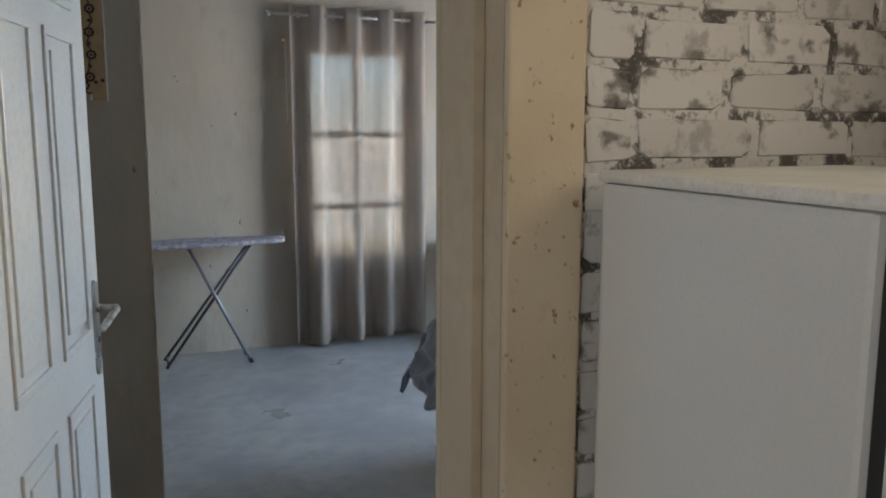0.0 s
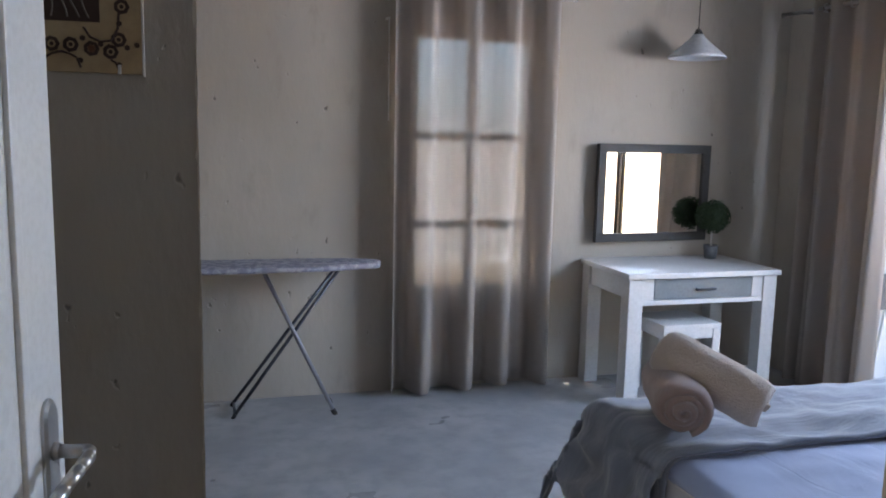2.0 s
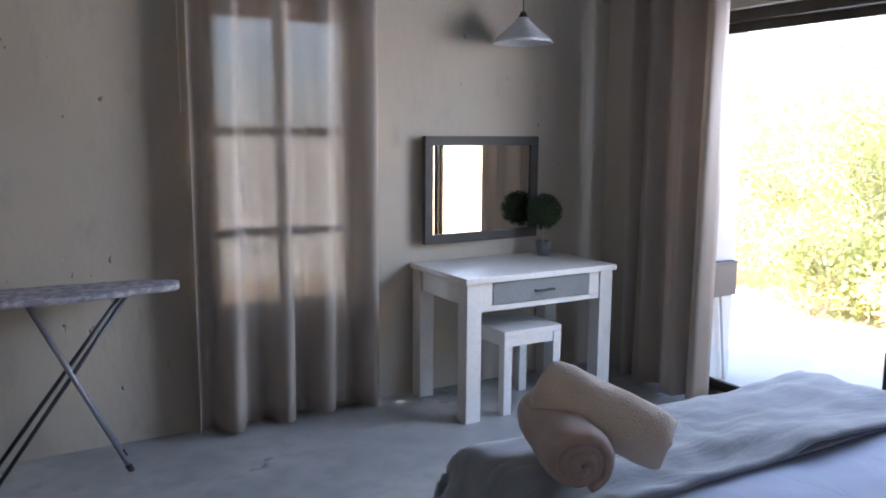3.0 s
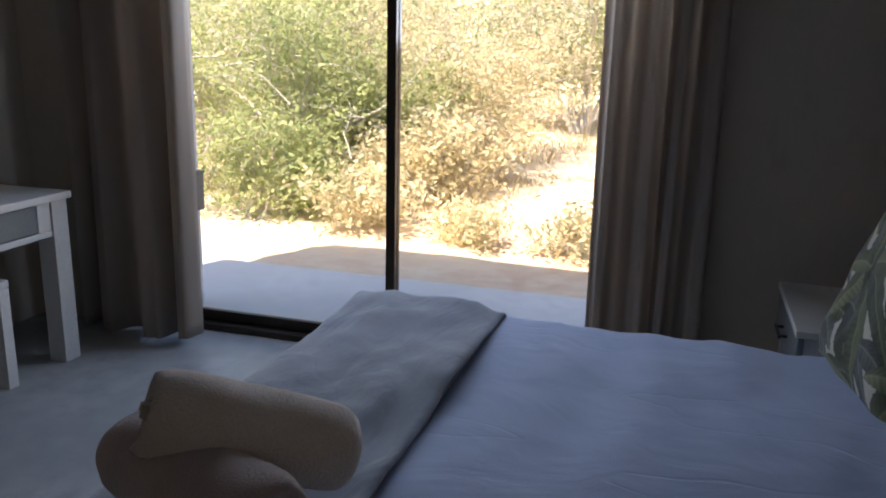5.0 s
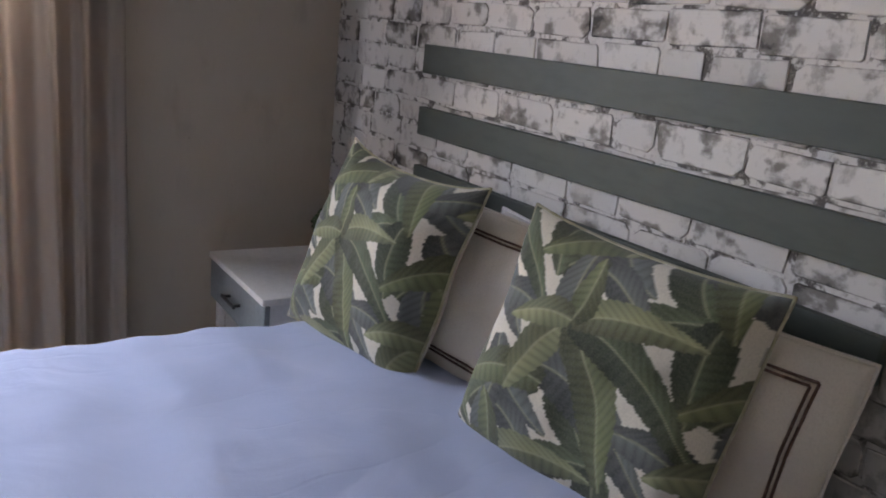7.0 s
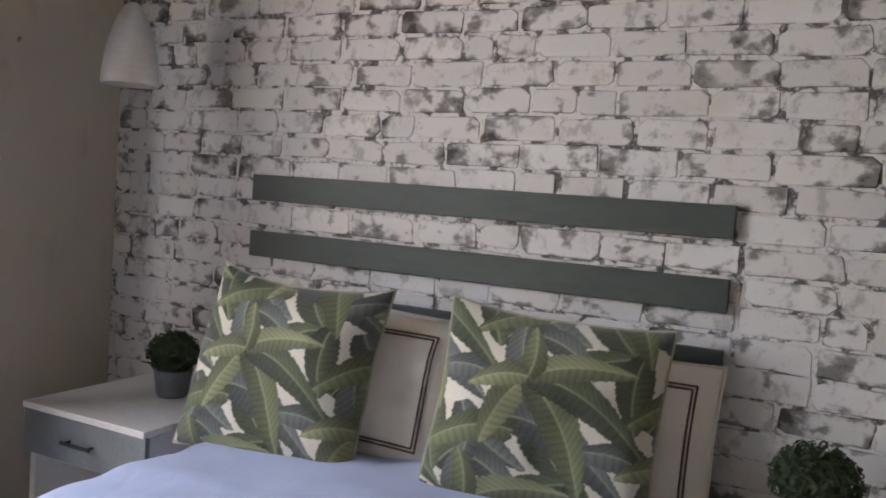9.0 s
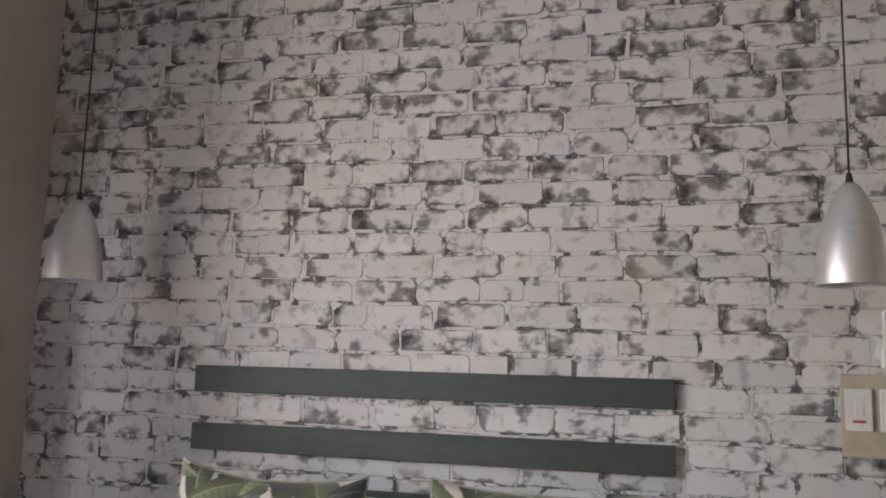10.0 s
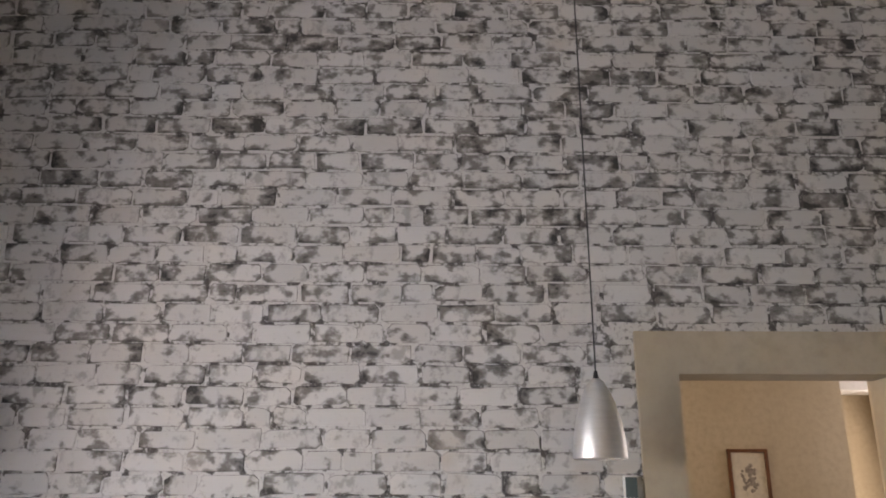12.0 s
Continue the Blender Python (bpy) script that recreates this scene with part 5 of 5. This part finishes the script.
def bush(at, height, spread, leaves, seed, kind, bare=0.0):
    """A thorn bush: several leaning stems, twigs, and loose clumps of small leaves."""
    rng = random.Random(seed)
    b = thing("bush", at, ("green thorn bush with loose sunlit leaves", "yellowing thorn bush in full sun", "dense olive green bush behind the clearing")[kind], "bush", "bushes beyond the patio")
    bm = bmesh.new()
    tips = []
    for _ in range(7):
        a = rng.uniform(0, 6.3)
        p = Vector((rng.uniform(-.1, .1), rng.uniform(-.1, .1), -0.1))
        d = Vector((math.cos(a) * 0.45, math.sin(a) * 0.45, 1)).normalized()
        L, r = height * rng.uniform(0.55, 0.9), 0.022 * height / 2.4
        for k in range(6):
            q = p + d * L / 6
            add_rod(bm, p, q, r, r * 0.78, 5)
            r *= 0.78
            p = q
            d = (d + Vector((rng.uniform(-.35, .35), rng.uniform(-.35, .35), rng.uniform(-.2, .15)))).normalized()
            if k > 0:
                for _t in range(3):
                    e = (d + Vector((rng.uniform(-1.2, 1.2), rng.uniform(-1.2, 1.2), rng.uniform(-.5, .5)))).normalized()
                    t = p + e * spread * rng.uniform(0.25, 0.6)
                    add_rod(bm, p, t, r * 0.55, r * 0.2, 4)
                    tips.append((p + t) / 2)
                    tips.append(t)
                    for _s in range(2):
                        f = (e + Vector((rng.uniform(-1, 1), rng.uniform(-1, 1), rng.uniform(-.7, .7)))).normalized()
                        s = (p + t) / 2 + f * spread * rng.uniform(0.1, 0.3)
                        add_rod(bm, (p + t) / 2, s, r * 0.25, r * 0.1, 3)
                        tips.append(s)
    part("stems", bm, BARK, b, "thin grey branching stems")
    if bare:
        bm = bmesh.new()
        for _ in range(int(60 * bare)):
            p = Vector((rng.gauss(0, 0.35), rng.gauss(0, 0.35), rng.uniform(0.0, 0.5) * height))
            d = Vector((rng.gauss(-0.4, 0.7), rng.gauss(0, 0.8), rng.uniform(-0.15, 0.6))).normalized()
            r = rng.uniform(0.006, 0.013)
            for k in range(5):
                q = p + d * spread * rng.uniform(0.14, 0.26)
                add_rod(bm, p, q, r, r * 0.7, 4)
                if k:
                    e = (d + Vector((rng.uniform(-1, 1), rng.uniform(-1, 1), rng.uniform(-.8, .8)))).normalized()
                    add_rod(bm, q, q + e * spread * rng.uniform(0.1, 0.25), r * 0.5, r * 0.2, 3)
                p, r = q, r * 0.7
                d = (d + Vector((rng.uniform(-.5, .5), rng.uniform(-.5, .5), rng.uniform(-.45, .3)))).normalized()
        part("dead_twigs", bm, DEAD_WOOD, b, "bleached bare twigs")
    vs, fs = [], []
    for _ in range(leaves):
        c = rng.choice(tips)
        if c.z < 0.06 * height and rng.random() < 0.4:
            continue
        q = c + Vector((rng.gauss(0, 1), rng.gauss(0, 1), rng.gauss(0, 0.8))) * spread * 0.115
        n = Vector((rng.gauss(0, 1), rng.gauss(0, 1), rng.gauss(0, 1) + 0.6)).normalized()
        a_ = n.orthogonal().normalized()
        a_.rotate(Matrix.Rotation(rng.uniform(0, 6.3), 3, n))
        c_ = n.cross(a_)
        s = rng.uniform(0.018, 0.042)
        k = len(vs)
        vs += [q - a_ * s, q - c_ * s * 0.45, q + a_ * s, q + c_ * s * 0.45]
        fs.append((k, k + 1, k + 2, k + 3))
    me = bpy.data.meshes.new("crown")
    me.from_pydata(vs, [], fs)
    me.materials.append(BUSH_LEAVES[kind])
    cr = new("crown", me)
    cr.parent = b
    return b


BUSHES = ((7.6, 4.9, 2.6, 1.2, 9000, 0), (8.6, 6.4, 3.0, 1.4, 9000, 0), (9.2, 3.6, 2.8, 1.2, 8000, 1), (8.4, 2.9, 1.3, 0.8, 4000, 1), (12.6, 2.5, 2.9, 1.3, 8000, 2), (14.0, 0.2, 2.8, 1.4, 7000, 1),
          (12.4, 3.6, 3.3, 1.5, 8000, 2), (12.6, -1.2, 3.2, 1.5, 7000, 2), (10.2, 5.0, 3.2, 1.4, 8000, 1), (7.0, 6.0, 1.5, 0.9, 5000, 1), (13.0, 1.4, 3.4, 1.6, 8000, 0), (13.5, 6.0, 3.8, 1.8, 8000, 0), (6.9, 4.2, 0.9, 0.6, 3000, 0),
          (7.3, 3.4, 0.8, 0.6, 3000, 1), (7.9, 4.0, 1.5, 0.9, 5000, 0), (8.9, 4.9, 2.2, 1.0, 6000, 0), (12.0, 2.4, 4.2, 1.5, 6000, 1), (14.5, -3.2, 3.6, 1.8, 7000, 2), (11.0, 8.0, 3.6, 1.7, 8000, 2),
          (6.2, 1.62, 0.42, 0.42, 1600, 1), (6.3, 2.5, 0.35, 0.4, 1300, 1), (6.5, 3.5, 0.7, 0.6, 2200, 1), (6.35, 4.35, 1.0, 0.8, 3500, 0), (7.9, 3.3, 1.0, 0.8, 3000, 1))
for i, (x, y, h, s, n, k) in enumerate(BUSHES):
    bush((x, y, ground_z(x)), h, s, n, 40 + i, k, 0.0 if k == 2 or h < 1.2 else 0.8 if k == 0 else 0.3)


def grass():
    rng = random.Random(77)
    vs, fs = [], []
    for _ in range(15000):
        x, y = rng.uniform(6.7, 12.5), rng.uniform(-2.5, 7.5)
        if noise.noise(Vector((x * 0.8, y * 0.8, 3))) < 0.02 + (0.25 if y < 2.2 else -0.1):
            continue
        z = ground_z(x) - 0.03
        h, a = rng.uniform(0.06, 0.2), rng.uniform(0, 6.3)
        w = 0.006
        lean = Vector((rng.uniform(-.6, .6), rng.uniform(-.6, .6), 1)) * h
        k = len(vs)
        o = Vector((x, y, z))
        sd = Vector((math.cos(a), math.sin(a), 0)) * w
        vs += [o - sd, o + sd, o + lean]
        fs.append((k, k + 1, k + 2))
    me = bpy.data.meshes.new("dry_grass")
    me.from_pydata(vs, [], fs)
    me.materials.append(DRY_GRASS)
    return tagged(new("dry_grass", me), "thin dry yellow grass on the sunlit ground", "grass", "", "stuff")


grass()


def far_scrub():
    """A far belt of scrub that closes the view."""
    rng = random.Random(99)
    vs, fs = [], []
    for _ in range(26000):
        y = rng.uniform(-14, 26)
        x = 17 + rng.uniform(0, 5)
        hh = 2.6 + 1.5 * noise.noise(Vector((y * 0.35, 0, 0))) + 0.9 * noise.noise(Vector((y * 1.3, 4, 0)))
        z = 0.3 + hh * rng.random() ** 0.8
        n = Vector((rng.gauss(0, 1), rng.gauss(0, 1), rng.gauss(0, 1) + 0.5)).normalized()
        a_ = n.orthogonal().normalized()
        c_ = n.cross(a_)
        s = rng.uniform(0.06, 0.14)
        q = Vector((x, y, z))
        k = len(vs)
        vs += [q - a_ * s, q - c_ * s * 0.6, q + a_ * s, q + c_ * s * 0.6]
        fs.append((k, k + 1, k + 2, k + 3))
    me = bpy.data.meshes.new("far_scrub")
    me.from_pydata(vs, [], fs)
    me.materials.append(BUSH_LEAVES[1])
    return tagged(new("far_scrub", me), "far belt of pale sunlit scrub", "scrub", "", "stuff")


far_scrub()


# ---- bricks ----
ROW, LEN = 0.0815, 0.225


def brick_outline(w, h, rng):
    """An eight-sided face with worn, uneven corners."""
    c = [rng.choice((0.003, 0.006, 0.011, 0.02)) for _ in range(4)]
    j = lambda: rng.uniform(-0.004, 0.005)
    x, z = w / 2, h / 2
    return [(-x + c[0], -z + j()), (x - c[1], -z + j()), (x + j(), -z + c[1] * 0.8), (x + j(), z - c[2] * 0.8), (x - c[2], z + j()), (-x + c[3], z + j()), (-x + j(), z - c[3] * 0.8), (-x + j(), -z + c[0] * 0.8)]


def rubbed_ends(rng, high):
    """How far the wash is gone at the two ends, the middle and the lower edge of a brick, with painted shade favouring
    one end and the lower edge.
    """
    ends = [rng.uniform(0.4, 1.15) if rng.random() < p + 0.52 * high else rng.uniform(0, 0.15) for p in (0.22, 0.42)]
    return ends[0], ends[1], (rng.uniform(0.15, 0.3) if rng.random() < 0.04 + 0.12 * high else 0.0), rng.uniform(0.0, 0.16)


EDGE = random.Random(5)


def brick_solid(lists, outline, cx, cz, y0, depth, sgn, ends):
    vs, fs, rub_shade = lists
    k = len(vs)
    half = max(x for x, z in outline)
    top = max(z for x, z in outline)
    # the arris is rubbed dark in broken stretches; painted shade deepens its lower edge and one end
    end_shade = EDGE.uniform(0.0, 0.35)
    for q, (sx, sz, y) in enumerate(((1, 1, 0), (0.975, 0.91, depth), (0.62, 0.55, depth + 0.0004))):
        for x, z in outline:
            vs.append((cx + x * sx, y0 + sgn * y, cz + z * sz))
            f = x * sx / half
            v = ends[2] + (ends[0] * max(0, -f - 0.1) / 0.9 if f < 0 else ends[1] * max(0, f - 0.1) / 0.9) + ends[3] * max(0, -z * sz / top)
            if q == 0:
                v += EDGE.uniform(0.1, 1.0) + (0.12 if z < 0 else 0) + (end_shade if x > 0 else 0)
            elif q == 1:
                v += EDGE.uniform(-0.1, 0.2)
            rub_shade.append(min(1.6, v))
    n = 8
    for q in (0, 1):
        for i in range(n):
            a = (k + q * n + i, k + q * n + (i + 1) % n, k + q * n + n + (i + 1) % n, k + q * n + n + i)
            fs.append(a if sgn < 0 else tuple(reversed(a)))
    f = tuple(k + 2 * n + i for i in range(n))
    fs.append(f if sgn < 0 else tuple(reversed(f)))


def brick_mesh(name, lists):
    me = bpy.data.meshes.new(name)
    me.from_pydata(lists[0], [], lists[1])
    at = me.attributes.new("rub_shade", "FLOAT", "POINT")
    at.data.foreach_set("value", lists[2])
    me.materials.append(BRICK)
    return me


def courses(x0, x1, z1, seed, ROW=ROW, grow=1.0):
    """Centre and size of every brick of a running bond with uneven lengths."""
    rng = random.Random(seed)
    r = 0
    while r * ROW < z1:
        x = x0 - rng.uniform(0, LEN * 0.2) - (LEN / 2 if r % 2 else 0)
        while x < x1:
            w = grow * rng.choice((0.225, 0.225, 0.205, 0.245, 0.23, 0.185))
            if rng.random() < 0.06:
                w *= 0.55
            a, b = max(x, x0), min(x + w, x1)
            if b - a > 0.04:
                yield (a + b) / 2, (r + 0.5) * ROW, b - a, rng
            x += w
        r += 1


def wander(x, z):
    """How far a course strays from its level."""
    return 0.007 * noise.noise(Vector((x * 1.9, 3.0, z * 1.3)))


def lay_bricks():
    shapes = {}
    rest = ([], [], [])
    made = 0
    for cx, cz, w, rng in courses(X0, X1, ZC, 1):
        if abs(cx) - w / 2 < 0.592 and cz - ROW / 2 < 2.168:
            # cut the brick back to the door surround
            if cz + ROW / 2 > 2.19:
                continue
            lo, hi = cx - w / 2, cx + w / 2
            if cx > 0:
                lo = 0.594
            else:
                hi = -0.594
            if hi - lo < 0.03:
                continue
            cx, w = (lo + hi) / 2, hi - lo
        gap = rng.uniform(0.007, 0.014)
        high = min(1.0, max(0.0, (cz - 1.2) / 1.4))
        near = 0.62 < cx < 3.45 and 1.0 < cz < 2.75
        if near and made < 300:
            key = (round(w - gap, 2), rng.randrange(9), high > 0.5)
            if key not in shapes:
                r2 = random.Random(str(key))
                ls = ([], [], [])
                brick_solid(ls, brick_outline(key[0], ROW - r2.uniform(0.006, 0.013), r2), 0, 0, 0, 0.004, 1, rubbed_ends(r2, 0.1 + 0.6 * key[2]))
                shapes[key] = brick_mesh("brick", ls)
            ob = new("brick", shapes[key])
            ob.location = (cx, 0.002, cz + wander(cx, cz))
            ob.rotation_euler = (0, radians(rng.uniform(-0.9, 0.9)), 0)
            ob.parent = wall_south
            made += 1
        else:
            brick_solid(rest, brick_outline(w - gap, ROW - rng.uniform(0.006, 0.013), rng), cx, cz + wander(cx, cz), 0.002, 0.004, 1, rubbed_ends(rng, high))
    for cx, cz, w, rng in courses(0.614, K1, ZC, 2, 0.097, 1.2):
        brick_solid(rest, brick_outline(w - rng.uniform(0.014, 0.026), 0.097 - rng.uniform(0.012, 0.024), rng), cx, cz, -WT - 0.002, 0.004, -1, rubbed_ends(rng, -0.4))
    ob = new("brickwork", brick_mesh("brickwork", rest))
    ob.parent = wall_south
    ob["kind"] = "stuff"


lay_bricks()
